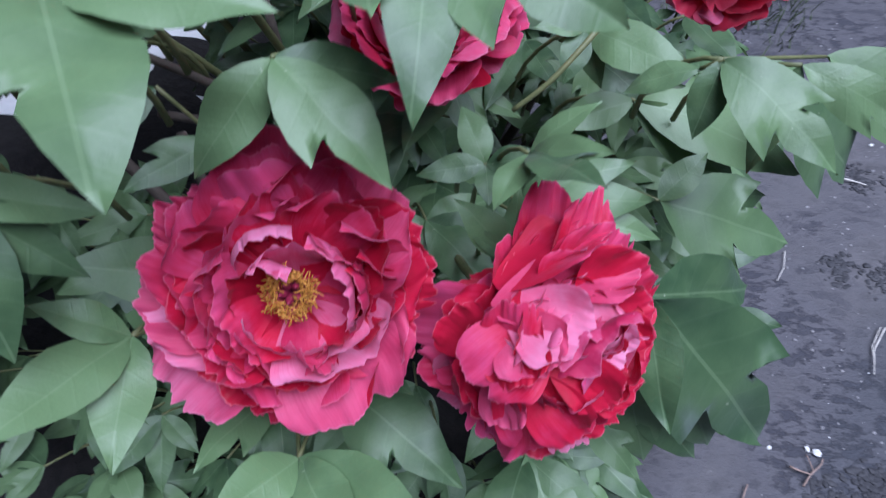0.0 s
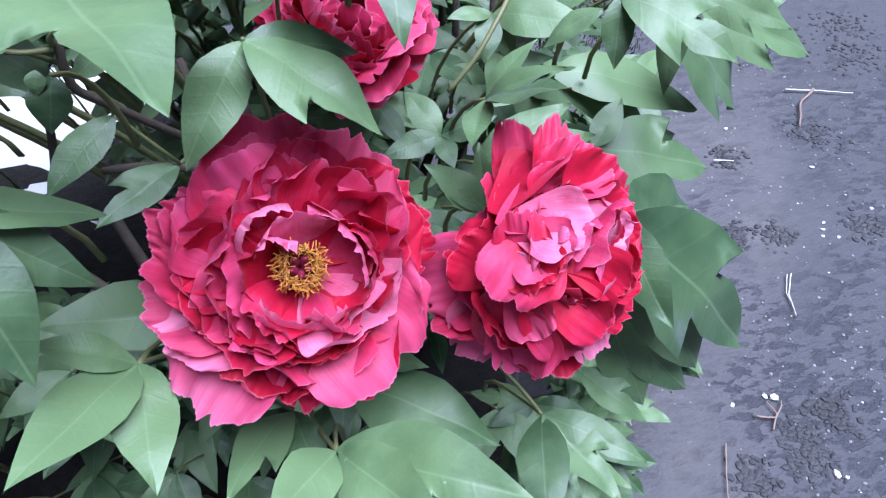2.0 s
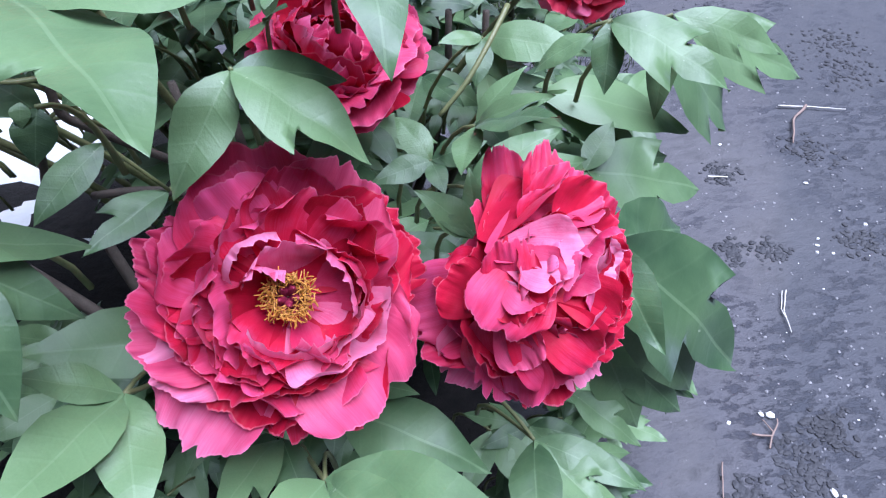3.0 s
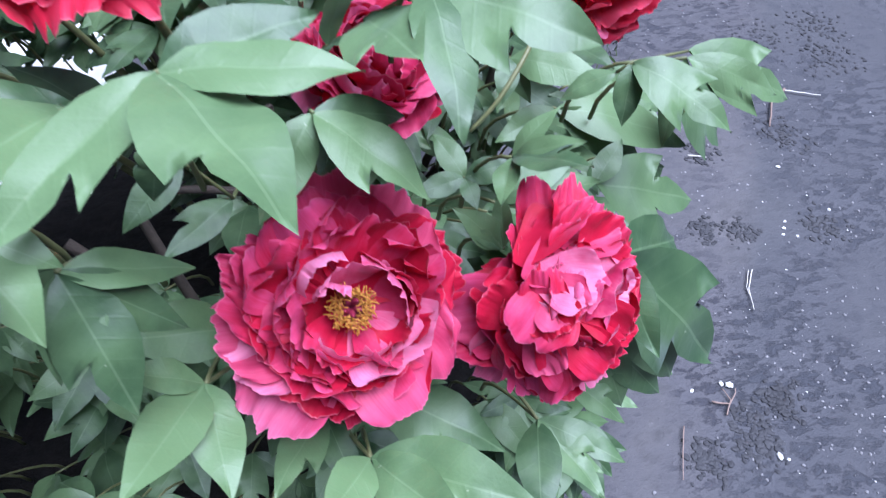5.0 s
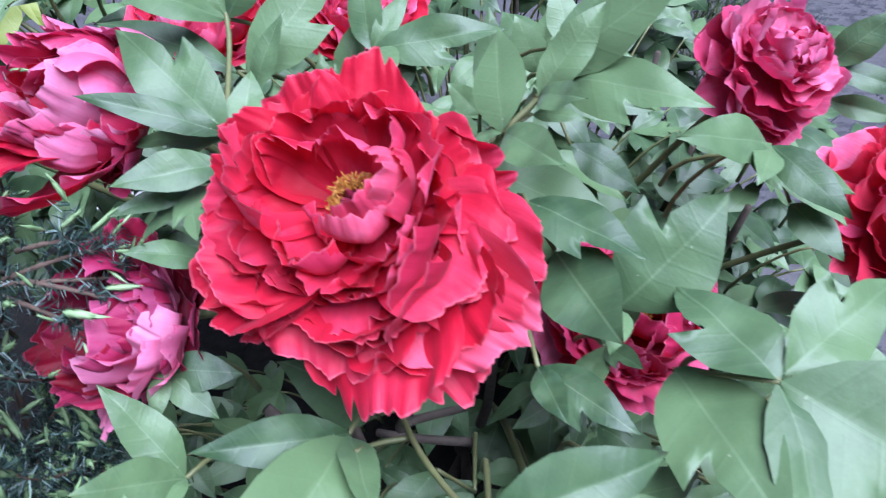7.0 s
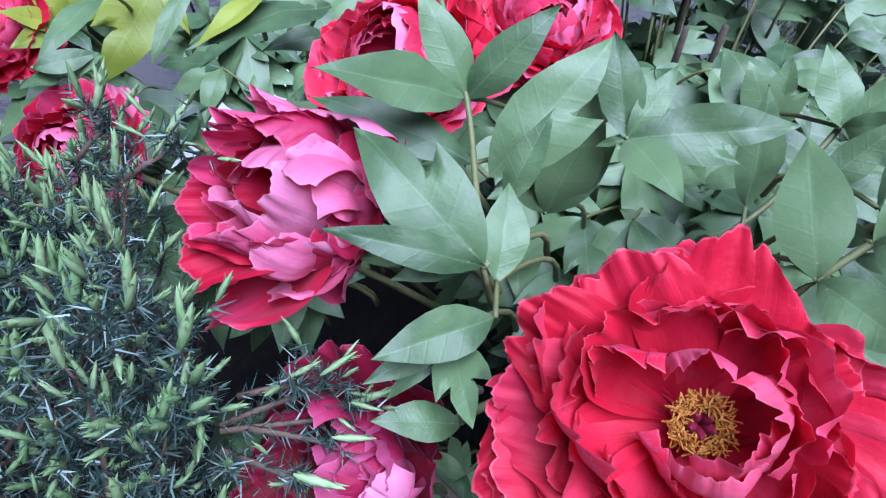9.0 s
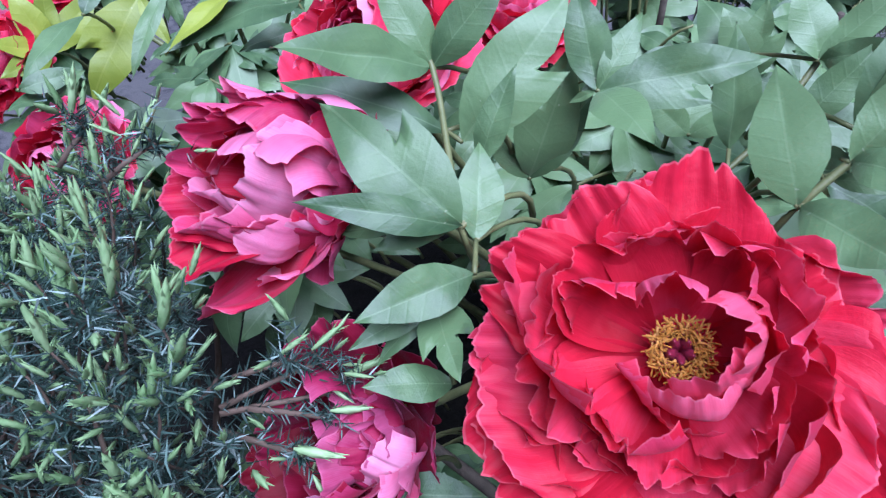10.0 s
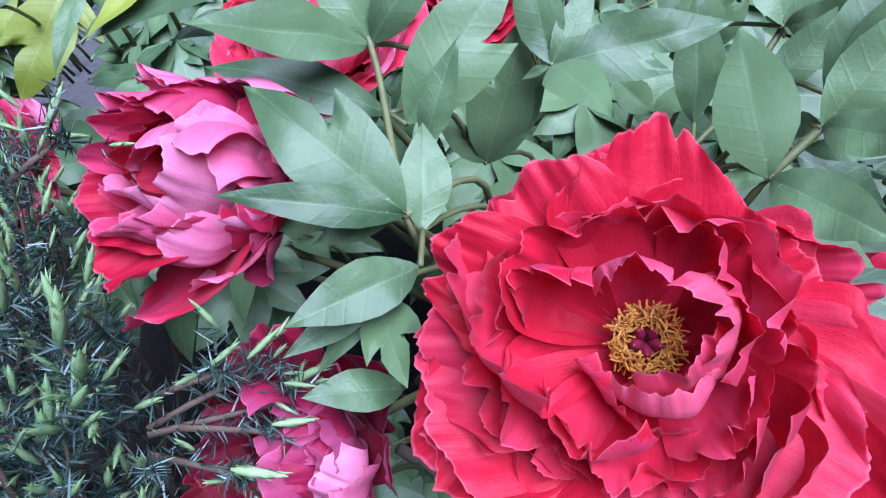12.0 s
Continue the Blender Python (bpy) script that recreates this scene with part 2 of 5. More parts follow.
def ground_material():
    m, n, l, b = material("trodden_ground")
    coord = n.new("ShaderNodeTexCoord").outputs["Object"]
    a = noise_tex(n, l, 5.0, 6, 0.65, coord)
    drawn = n.new("ShaderNodeVectorMath")
    drawn.operation = "MULTIPLY"
    drawn.inputs[1].default_value = (0.75, 1.5, 1)
    l.new(coord, drawn.inputs[0])
    c = noise_tex(n, l, 30.0, 6, 0.68, drawn.outputs[0])
    d = noise_tex(n, l, 220.0, 3, 0.7, coord)
    e = noise_tex(n, l, 1.3, 4, 0.6, coord)
    base = ramp(n, l, a, [(0.3, (0.056, 0.054, 0.057)), (0.7, (0.125, 0.118, 0.122))])
    base = blend(n, l, 0.4, base, ramp(n, l, c, [(0.3, (0.030, 0.029, 0.032)), (0.7, (0.16, 0.153, 0.157))]))
    # damp dark crusts
    zone = ramp(n, l, math_node(n, l, "ADD", math_node(n, l, "MULTIPLY", a, 0.6), math_node(n, l, "MULTIPLY", e, 0.5)), [(0.44, (0, 0, 0)), (0.60, (1, 1, 1))])
    patch = math_node(n, l, "MULTIPLY", zone, ramp(n, l, c, [(0.50, (0, 0, 0)), (0.575, (1, 1, 1))]))
    base = blend(n, l, math_node(n, l, "MULTIPLY", patch, 0.88), base, (0.018, 0.018, 0.024))
    base = blend(n, l, math_node(n, l, "MULTIPLY", zone, 0.35), base, (0.05, 0.052, 0.07))
    # the middle of the path is darker and bluer than its rim
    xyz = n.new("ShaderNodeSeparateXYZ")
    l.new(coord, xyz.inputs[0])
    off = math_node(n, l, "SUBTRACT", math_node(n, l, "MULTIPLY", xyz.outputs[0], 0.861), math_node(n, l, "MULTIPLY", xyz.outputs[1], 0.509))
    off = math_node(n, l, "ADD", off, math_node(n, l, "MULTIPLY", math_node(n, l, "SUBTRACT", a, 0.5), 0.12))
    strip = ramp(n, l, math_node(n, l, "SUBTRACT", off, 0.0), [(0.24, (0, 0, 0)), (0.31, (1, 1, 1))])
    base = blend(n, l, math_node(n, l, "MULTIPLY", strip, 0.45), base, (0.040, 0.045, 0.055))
    fleck = math_node(n, l, "GREATER_THAN", d, 0.755)
    base = blend(n, l, math_node(n, l, "MULTIPLY", fleck, 0.6), base, (0.5, 0.5, 0.52))
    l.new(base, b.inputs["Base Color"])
    b.inputs["Roughness"].default_value = 0.7
    h = math_node(n, l, "SUBTRACT", math_node(n, l, "ADD", c, math_node(n, l, "MULTIPLY", d, 0.3)), math_node(n, l, "MULTIPLY", patch, 0.4))
    l.new(bump(n, l, h, 0.7, 0.012), b.inputs["Normal"])
    return m


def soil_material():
    m, n, l, b = material("shade_darkened_soil")
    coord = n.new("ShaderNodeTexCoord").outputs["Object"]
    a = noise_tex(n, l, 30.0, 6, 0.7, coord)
    # soil tones pushed near black: the shade under the bushes is in the colour
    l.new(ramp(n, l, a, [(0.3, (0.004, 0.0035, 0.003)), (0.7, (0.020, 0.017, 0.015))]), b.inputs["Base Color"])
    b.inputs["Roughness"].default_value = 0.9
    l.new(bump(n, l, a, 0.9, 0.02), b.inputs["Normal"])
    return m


GROUND, SOIL = ground_material(), soil_material()


# ---- building helpers ----
def part(name, mesh, mat, parent=None, label=""):
    """Links a mesh or bmesh as one object, under a thing or a part."""
    if isinstance(mesh, bmesh.types.BMesh):
        data = bpy.data.meshes.new(name)
        mesh.to_mesh(data)
        mesh.free()
        mesh = data
    if mat is not None and not mesh.materials:
        mesh.materials.append(mat)
    ob = new(name, mesh)
    ob.parent = parent
    if label:
        ob["label"] = label
    return ob


def smooth(mesh):
    mesh.polygons.foreach_set("use_smooth", [True] * len(mesh.polygons))
    return mesh


def tube(points, radii, sides=6):
    """A bent, tapering round rod through the points."""
    pts = [Vector(p) for p in points]
    verts, faces = [], []
    for i, p in enumerate(pts):
        d = (pts[min(i + 1, len(pts) - 1)] - pts[max(i - 1, 0)]).normalized()
        side = d.cross(Vector((0.31, 0.17, 0.93))).normalized()
        up = side.cross(d)
        for k in range(sides):
            a = 2 * math.pi * k / sides
            verts.append(p + radii[i] * (math.cos(a) * side + math.sin(a) * up))
    for i in range(len(pts) - 1):
        for k in range(sides):
            a, b = i * sides + k, i * sides + (k + 1) % sides
            faces.append((a, b, b + sides, a + sides))
    faces.append(tuple(range(sides))[::-1])
    faces.append(tuple(range(len(verts) - sides, len(verts))))
    me = bpy.data.meshes.new("rod")
    me.from_pydata(verts, [], faces)
    return smooth(me)


def bezier(a, b, c, d, count):
    a, b, c, d = Vector(a), Vector(b), Vector(c), Vector(d)
    out = []
    for i in range(count):
        t = i / (count - 1)
        s = 1 - t
        out.append(s * s * s * a + 3 * s * s * t * b + 3 * s * t * t * c + t * t * t * d)
    return out


def frame_from(x_axis, up):
    """Axes with x along x_axis and z as near to up as may be."""
    x = Vector(x_axis).normalized()
    z = Vector(up) - x * x.dot(Vector(up))
    z = z.normalized() if z.length > 1e-4 else x.orthogonal().normalized()
    y = z.cross(x)
    return Matrix((x, y, z)).transposed()


# ---- ground ----
LEVEL = -0.06  # the path's height; the bed is banked up a little above it


def ground_at(x, y):
    return LEVEL + 0.010 * noise.noise((x * 2.1, y * 2.1, 0.3)) + 0.004 * noise.noise((x * 9, y * 9, 4.0))


def make_ground():
    verts, faces = [], []
    xs = [-60, -20, -8, -4] + [-2.5 + 0.05 * i for i in range(101)] + [4, 8, 20, 60]
    ys = [-60, -20, -8, -4] + [-1.5 + 0.05 * i for i in range(111)] + [5, 8, 20, 60]
    for y in ys:
        for x in xs:
            near = abs(x) < 3 and -2 < y < 4.2
            z = ground_at(x, y) if near else LEVEL
            verts.append((x, y, z))
    w = len(xs)
    for j in range(len(ys) - 1):
        for i in range(w - 1):
            faces.append((j * w + i, j * w + i + 1, (j + 1) * w + i + 1, (j + 1) * w + i))
    me = bpy.data.meshes.new("ground")
    me.from_pydata(verts, [], faces)
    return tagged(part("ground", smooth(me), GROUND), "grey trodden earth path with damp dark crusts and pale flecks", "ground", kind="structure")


make_ground()


def mound(name, centre, radii, height, mat, label, category, rings=26, spokes=64):
    """A low heap with an uneven outline, its rim sunk into the ground."""
    verts, faces = [(centre[0], centre[1], height)], []
    for j in range(1, rings + 1):
        r = j / rings
        for k in range(spokes):
            a = 6.2832 * k / spokes
            wob = 1 + 0.10 * noise.noise((math.cos(a) * 1.6, math.sin(a) * 1.6, 7.0)) + 0.04 * noise.noise((math.cos(a) * 6, math.sin(a) * 6, 3.0))
            x, y = centre[0] + radii[0] * r * wob * math.cos(a), centre[1] + radii[1] * r * wob * math.sin(a)
            z = height * (1 - r ** 6) - 0.10 * r ** 12 + 0.015 * noise.noise((x * 6, y * 6, 1)) + 0.008 * noise.noise((x * 25, y * 25, 2))
            verts.append((x, y, z))
    for k in range(spokes):
        faces.append((0, 1 + k, 1 + (k + 1) % spokes))
    for j in range(rings - 1):
        for k in range(spokes):
            p, q = 1 + j * spokes + k, 1 + j * spokes + (k + 1) % spokes
            faces.append((p, p + spokes, q + spokes, q))
    me = bpy.data.meshes.new(name)
    me.from_pydata(verts, [], faces)
    return tagged(part(name, smooth(me), mat), label, category, kind="structure")


mound("soil", (-0.62, 0.98, 0), (0.86, 0.98), 0.035, SOIL, "dark crumbly soil of the planted bed, blackened further to stand for shade", "soil")


def slab(name, x0, x1, y0, y1, z0, z1, mat, label, category):
    bm = bmesh.new()
    bmesh.ops.create_cube(bm, size=1, matrix=Matrix.Translation(((x0 + x1) / 2, (y0 + y1) / 2, (z0 + z1) / 2)) @ Matrix.Diagonal((x1 - x0, y1 - y0, z1 - z0, 1)))
    bmesh.ops.bevel(bm, geom=bm.edges[:], offset=0.012, segments=2, affect="EDGES")
    return tagged(part(name, bm, mat), label, category, kind="structure")


# whitewashed paving lies behind the bed; unseen walls are added to block low sky
slab("paving", -1.12, -0.60, 1.22, 2.05, -0.2, 0.03, PAINT, "white-painted concrete slab set behind the planted bed", "paving")
slab("sky_blocker_north", -7.2, 7.2, 7.0, 7.2, -0.1, 6.5, RENDER, "unseen plain grey wall added to block low sky light", "wall")
slab("sky_blocker_south", -7.2, 7.2, -6.2, -6.0, -0.1, 6.0, RENDER, "unseen plain grey wall added to block low sky light", "wall")
slab("sky_blocker_west", -7.0, -6.8, -5.98, 6.98, -0.1, 6.5, RENDER, "unseen plain grey wall added to block low sky light", "wall")
slab("sky_blocker_east", 6.8, 7.0, -5.98, 6.98, -0.1, 5.5, RENDER, "unseen plain grey wall added to block low sky light", "wall")
# ---- tree peony leaves ----
PLAIN_EDGE = [(0, 0, 0), (0.06, 0.05, 0.055), (0.15, 0.14, 0.125), (0.27, 0.27, 0.190), (0.40, 0.41, 0.212), (0.54, 0.55, 0.195), (0.68, 0.69, 0.150), (0.82, 0.83, 0.085), (0.93, 0.94, 0.030), (1, 1, 0)]
LOBE_EDGE = [(0, 0, 0), (0.06, 0.06, 0.07), (0.15, 0.16, 0.145), (0.25, 0.29, 0.205), (0.36, 0.45, 0.240), (0.46, 0.64, 0.245), (0.50, 0.575, 0.165), (0.54, 0.54, 0.095), (0.66, 0.67, 0.120), (0.80, 0.81, 0.088), (0.92, 0.93, 0.036), (1, 1, 0)]


def edge_at(edge, s):
    for (s0, x0, y0), (s1, x1, y1) in zip(edge, edge[1:]):
        if s <= s1:
            k = (s - s0) / (s1 - s0)
            return x0 + k * (x1 - x0), y0 + k * (y1 - y0)
    return edge[-1][1:]


def leaflet_mesh(lobes, arch, fold, seed):
    """A blade one unit long along +x, its upper face to +z. lobes: 0 none, 1 right, 2 left, 3 both."""
    rnd = random.Random(seed)
    left = LOBE_EDGE if lobes & 2 else PLAIN_EDGE
    right = LOBE_EDGE if lobes & 1 else PLAIN_EDGE
    rows = sorted({s for e in (left, right) for s, _, _ in e} | {0.33, 0.60, 0.74, 0.87})
    cross = [-1, -0.72, -0.4, -0.12, 0, 0.12, 0.4, 0.72, 1]
    p1, p2 = rnd.uniform(0, 6), rnd.uniform(0, 6)
    verts, uvs, faces = [], [], []
    for s in rows:
        for c in cross:
            ex, ey = edge_at(left if c > 0 else right, s)
            a = abs(c)
            x, y = s + a * (ex - s), math.copysign(a * ey, c) if c else 0.0
            z = arch * (0.25 - (x - 0.5) ** 2) * 1.2 + fold * abs(y) - 0.55 * y * y
            z += 0.022 * a * math.sin(9 * x + p1 + (2 if c > 0 else 0)) + 0.012 * math.sin(13 * x + 9 * y + p2)
            y += 0.02 * math.sin(3 * x + p2) * x
            verts.append((x, y, z))
            uvs.append((x, 0.5 + y * 1.1))
    w = len(cross)
    for j in range(len(rows) - 1):
        for i in range(w - 1):
            faces.append((j * w + i, (j + 1) * w + i, (j + 1) * w + i + 1, j * w + i + 1))
    me = bpy.data.meshes.new("leaflet")
    me.from_pydata(verts, [], [f[::-1] for f in faces])
    layer = me.uv_layers.new(name="UVMap")
    for loop in me.loops:
        layer.data[loop.index].uv = uvs[loop.vertex_index]
    return smooth(me)


BLADES = {}


def blade(lobes, mat, rnd):
    key = (lobes, mat.name, rnd.randrange(4))
    if key not in BLADES:
        k = key[2]
        BLADES[key] = leaflet_mesh(lobes, (0.16, 0.30, 0.10, 0.22)[k], (0.16, 0.08, 0.24, 0.12)[k], 17 * k + lobes)
        BLADES[key].materials.append(mat)
    return BLADES[key]


def empty_thing(name, at, label, category, group=""):
    ob = new(name)
    ob.location = at
    ob.empty_display_size = 0.05
    bpy.context.view_layer.update()
    return tagged(ob, label, category, group)


ROOT = Vector((-0.12, 0.95, 0.0))
bush = empty_thing("peony_bush", ROOT, "tall tree peony bush with grey-green lobed leaves on woody stems", "shrub")
back_bush = empty_thing("peony_bush", (-0.80, 1.35, 0.0), "second peony bush with yellow-green and blue-green leaves behind", "shrub")
leaf_rnd = random.Random(5)


def under(ob, parent):
    """Makes ob a part of parent and keeps its place in the world."""
    ob.parent = parent
    ob.matrix_parent_inverse = Matrix.Translation(-parent.location) if parent.type == "EMPTY" else Matrix.Identity(4)
    return ob


def compound_leaf(node, face, mat, leaflets, plant=None, rnd=leaf_rnd, stalk=True):
    """One divided leaf: its stalk, and leaflets of (base or None, tip, width, lobes) facing roughly the way of face."""
    plant = plant or bush
    node = Vector(node)
    inward = Vector((plant.location.x, plant.location.y, 0)) - Vector((node.x, node.y, 0))
    inward = inward.normalized() if inward.length > 0.01 else Vector((0, 1, 0))
    end = node + inward * rnd.uniform(0.05, 0.09) + Vector((0, 0, -rnd.uniform(0.08, 0.14)))
    pts = bezier(node, node + inward * 0.025 - Vector((0, 0, 0.012)), end + Vector((0, 0, 0.05)), end, 7)
    petiole = under(part("leaf", tube(pts, [0.0016, 0.0017, 0.0018, 0.002, 0.0022, 0.0024, 0.0026], 5), STEM), plant)
    for base, tip, width, lobes in leaflets:
        start, tip = (Vector(base) if base else node), Vector(tip)
        d = tip - start
        size = d.length
        turn = frame_from(d, Vector(face) + Vector((rnd.uniform(-0.34, 0.34), rnd.uniform(-0.3, 0.3), 0)))
        ob = part("leaflet", blade(lobes, mat, rnd), None, petiole)
        wide = 1.05 * width / 0.42
        ob.matrix_parent_inverse = Matrix.Identity(4)
        ob.matrix_basis = Matrix.Translation(start) @ turn.to_4x4() @ Matrix.Diagonal((size, size * wide, size * rnd.uniform(0.75, 1.1), 1))
        if base and (start - node).length > 0.012:
            part("leaf_stalk", tube(bezier(node, node.lerp(start, 0.3), node.lerp(start, 0.7), start, 4), [0.0016] * 4, 5), STEM, petiole)
    return petiole


def stalk(points, radius, mat):
    """A stem of the bush through the given places."""
    pts = [Vector(p) for p in points]
    fine = []
    for i in range(len(pts) - 1):
        a, b, c, d = pts[max(i - 1, 0)], pts[i], pts[i + 1], pts[min(i + 2, len(pts) - 1)]
        for k in range(4):
            t = k / 4
            fine.append(0.5 * (2 * b + (c - a) * t + (2 * a - 5 * b + 4 * c - d) * t * t + (3 * b - a - 3 * c + d) * t ** 3))
    fine.append(pts[-1])
    return under(part("stem", tube(fine, [radius * (0.85 + 0.25 * i / len(fine)) for i in range(len(fine))], 7), mat), bush)


# ---- peony blooms ----
SHAPES = {
    # belly along the petal, cup across it, curl of the tip, pleat depth, pleats across
    "guard": (0.09, 0.14, -0.12, 0.050, 1.7),
    "cup": (0.20, 0.26, 0.05, 0.050, 1.6),
    "frill": (0.15, 0.24, 0.0, 0.075, 2.5),
    "roll": (0.24, 0.40, 0.24, 0.050, 1.5),
    "tuft": (0.16, 0.40, 0.14, 0.070, 2.2),
}


def petal_mesh(kind, seed, skins):
    """A petal whose claw is at 0 and whose tip is at one unit along +x, one unit wide, inner face to +z: two skins,
    bellied along, cupped across, with fanwise pleats that deepen to a crimped, notched margin."""
    rnd = random.Random(seed * 31 + len(kind))
    belly, cup, curl, pleat, folds = SHAPES[kind]
    belly, cup, curl, pleat = belly * rnd.uniform(0.5, 1.4), cup * rnd.uniform(0.6, 1.25), curl + rnd.uniform(-0.10, 0.10), pleat * rnd.uniform(0.7, 1.4)
    nu, nv = 47, 16
    ph = [rnd.uniform(0, 6.28) for _ in range(10)]
    teeth = [rnd.uniform(-1, 1) for _ in range(nu)]
    notches = [(rnd.uniform(-0.75, 0.75), rnd.uniform(0.05, 0.13), rnd.uniform(0.04, 0.09)) for _ in range(rnd.choice((1, 2, 2, 3)))]
    skew = rnd.uniform(-0.14, 0.14)
    rows = [1 - (1 - j / (nv - 1)) ** 1.25 for j in range(nv)]
    grid, under_skin = [], []
    for v in rows:
        for i in range(nu):
            u = -1 + 2 * i / (nu - 1)
            grow = math.sin(1.5708 * min(1.0, v / 0.72)) ** 0.8
            half = (0.11 + 0.39 * grow) * (1 - 0.10 * max(0.0, v - 0.8) / 0.2)
            run = v * (1 - 0.30 * abs(u) ** 2.3 * v * v)
            run += (0.045 * math.sin(3.2 * u + ph[0]) + 0.026 * math.sin(8.5 * u + ph[1])) * v ** 4 + 0.010 * teeth[i] * v ** 9
            for at, deep, wide in notches:
                run -= deep * math.exp(-((u - at) / wide) ** 2) * v ** 7
            y = half * u * (1 - 0.10 * cup * u * u) + skew * v * v * (1 - v) * 2
            z = -belly * 4 * v * (1 - v) * (1 - 0.35 * u * u) + curl * max(0.0, (v - 0.55) / 0.45) ** 2 + cup * half * u * u * (0.5 + 0.5 * v)
            fan = 1.5 * pleat * v ** 1.9
            z += fan * (math.sin(folds * 1.6 * u + ph[2]) * 0.8 + 0.42 * math.sin(folds * 3.1 * u + ph[3]) + 0.15 * math.sin(folds * 6.3 * u + ph[4]) * v * v)
            z += (0.022 * math.sin(14 * u + ph[5]) + 0.010 * math.sin(31 * u + ph[6])) * v ** 5
            spot = Vector((1.9 * run, 1.9 * y, 0.37 * seed + len(kind)))
            z += 0.15 * noise.noise(spot) * v + 0.040 * noise.noise(spot * 2.7) * v
            grid.append((run, y, z - curl * v))
            under_skin.append((run, y, z - curl * v - 0.006 * (1 - v) - 0.0015))
    off = nu * nv
    faces, slot = [], []
    for j in range(nv - 1):
        for i in range(nu - 1):
            p, q, r, s = j * nu + i, j * nu + i + 1, (j + 1) * nu + i + 1, (j + 1) * nu + i
            faces += [(p, s, r, q), (p + off, q + off, r + off, s + off)]
            slot += [0, 1]
    me = bpy.data.meshes.new("petal")
    me.from_pydata(grid + under_skin, [], faces)
    me.polygons.foreach_set("material_index", slot)
    layer = me.uv_layers.new(name="UVMap")
    for loop in me.loops:
        k = loop.vertex_index % off
        layer.data[loop.index].uv = ((k % nu) / (nu - 1), rows[k // nu])
    for mat in skins:
        me.materials.append(mat)
    return smooth(me)


PETALS = {}
TINTS = {"coral": (CORAL_IN, CORAL_OUT), "shaded_magenta": (SHADED_MAGENTA_IN, SHADED_MAGENTA_OUT), "crimson": (CRIMSON_IN, CRIMSON_OUT), "magenta": (MAGENTA_IN, MAGENTA_OUT), "rose": (ROSE_IN, ROSE_OUT)}


def petal(kind, tint):
    """Seven shapes of each kind and tint."""
    if (kind, tint) not in PETALS:
        PETALS[kind, tint] = [petal_mesh(kind, k, TINTS[tint]) for k in range(7)]
    return PETALS[kind, tint]


def stamen_meshes(seed, radius):
    rnd = random.Random(seed)
    fv, ff, av, af = [], [], [], []

    def rod(verts, faces, a, b, r0, r1):
        d = (b - a).normalized()
        s = d.orthogonal().normalized()
        t = d.cross(s)
        o = len(verts)
        for p, r in ((a, r0), (b, r1)):
            for k in range(3):
                g = 2.094 * k
                verts.append(p + r * (math.cos(g) * s + math.sin(g) * t))
        for k in range(3):
            m = (k + 1) % 3
            faces.append((o + k, o + m, o + 3 + m, o + 3 + k))
        faces.append((o + 3, o + 4, o + 5))

    for k in range(330):
        a = rnd.uniform(0, 6.283)
        r0 = radius * rnd.uniform(0.32, 0.5)
        out = radius * rnd.uniform(0.55, 1.05)
        h = radius * rnd.uniform(0.55, 0.95)
        p0 = Vector((r0 * math.cos(a), r0 * math.sin(a), 0))
        a2 = a + rnd.uniform(-0.2, 0.2)
        p1 = Vector((out * math.cos(a2), out * math.sin(a2), h))
        rod(fv, ff, p0, p1, 0.0004, 0.0003)
        p = p1
        way = Vector((math.cos(a2) * rnd.uniform(-0.6, 0.9), math.sin(a2) * rnd.uniform(-0.6, 0.9), rnd.uniform(0.1, 0.8)))
        bend = Vector((rnd.uniform(-1, 1), rnd.uniform(-1, 1), rnd.uniform(-0.6, 0.2)))
        for q in range(4):
            way = (way + 0.7 * bend).normalized()
            rod(av, af, p, p + way * radius * 0.10, 0.00046, 0.0004)
            p = p + way * radius * 0.10
    out = []
    for name, v, f in (("filaments", fv, ff), ("anthers", av, af)):
        me = bpy.data.meshes.new(name)
        me.from_pydata(v, [], f)
        out.append(me)
    return out


def carpel_mesh(size):
    bm = bmesh.new()
    bmesh.ops.create_uvsphere(bm, u_segments=8, v_segments=7, radius=1)
    for v in bm.verts:
        t = (v.co.z + 1) / 2
        v.co.x *= (1.05 - 0.75 * t)
        v.co.y *= (1.05 - 0.75 * t)
        v.co.x += 0.9 * max(0, t - 0.6) ** 1.5
    bmesh.ops.scale(bm, vec=(size * 0.28, size * 0.28, size * 0.5), verts=bm.verts)
    me = bpy.data.meshes.new("carpel")
    bm.to_mesh(me)
    bm.free()
    return smooth(me)


CLAW = {"guard": 0.006, "cup": 0.009, "frill": 0.009, "roll": 0.013, "tuft": 0.010}


def set_petal(head, axis, kind, tint, tip, width, rnd, raised=0.0):
    """One petal from its claw on the receptacle to the tip (metres from the head's middle)."""
    tip = Vector(tip)
    radial = tip - axis * axis.dot(tip)
    radial = radial.normalized() if radial.length > 0.002 else axis.orthogonal().normalized()
    claw = radial * CLAW[kind] + axis * raised * max(0.0, axis.dot(tip))
    way = tip - claw
    ob = part("petal", petal(kind, tint)[rnd.randrange(7)], None, head)
    turn = frame_from(way, axis - radial * (0.7 - 0.6 * raised) + axis.cross(radial) * rnd.uniform(-1, 1) * {"guard": 0.22, "roll": 0.8}.get(kind, 0.45))
    ob.matrix_basis = Matrix.Translation(claw) @ turn.to_4x4() @ Matrix.Diagonal((way.length, width * 1.46, 0.5 * (way.length + width), 1))


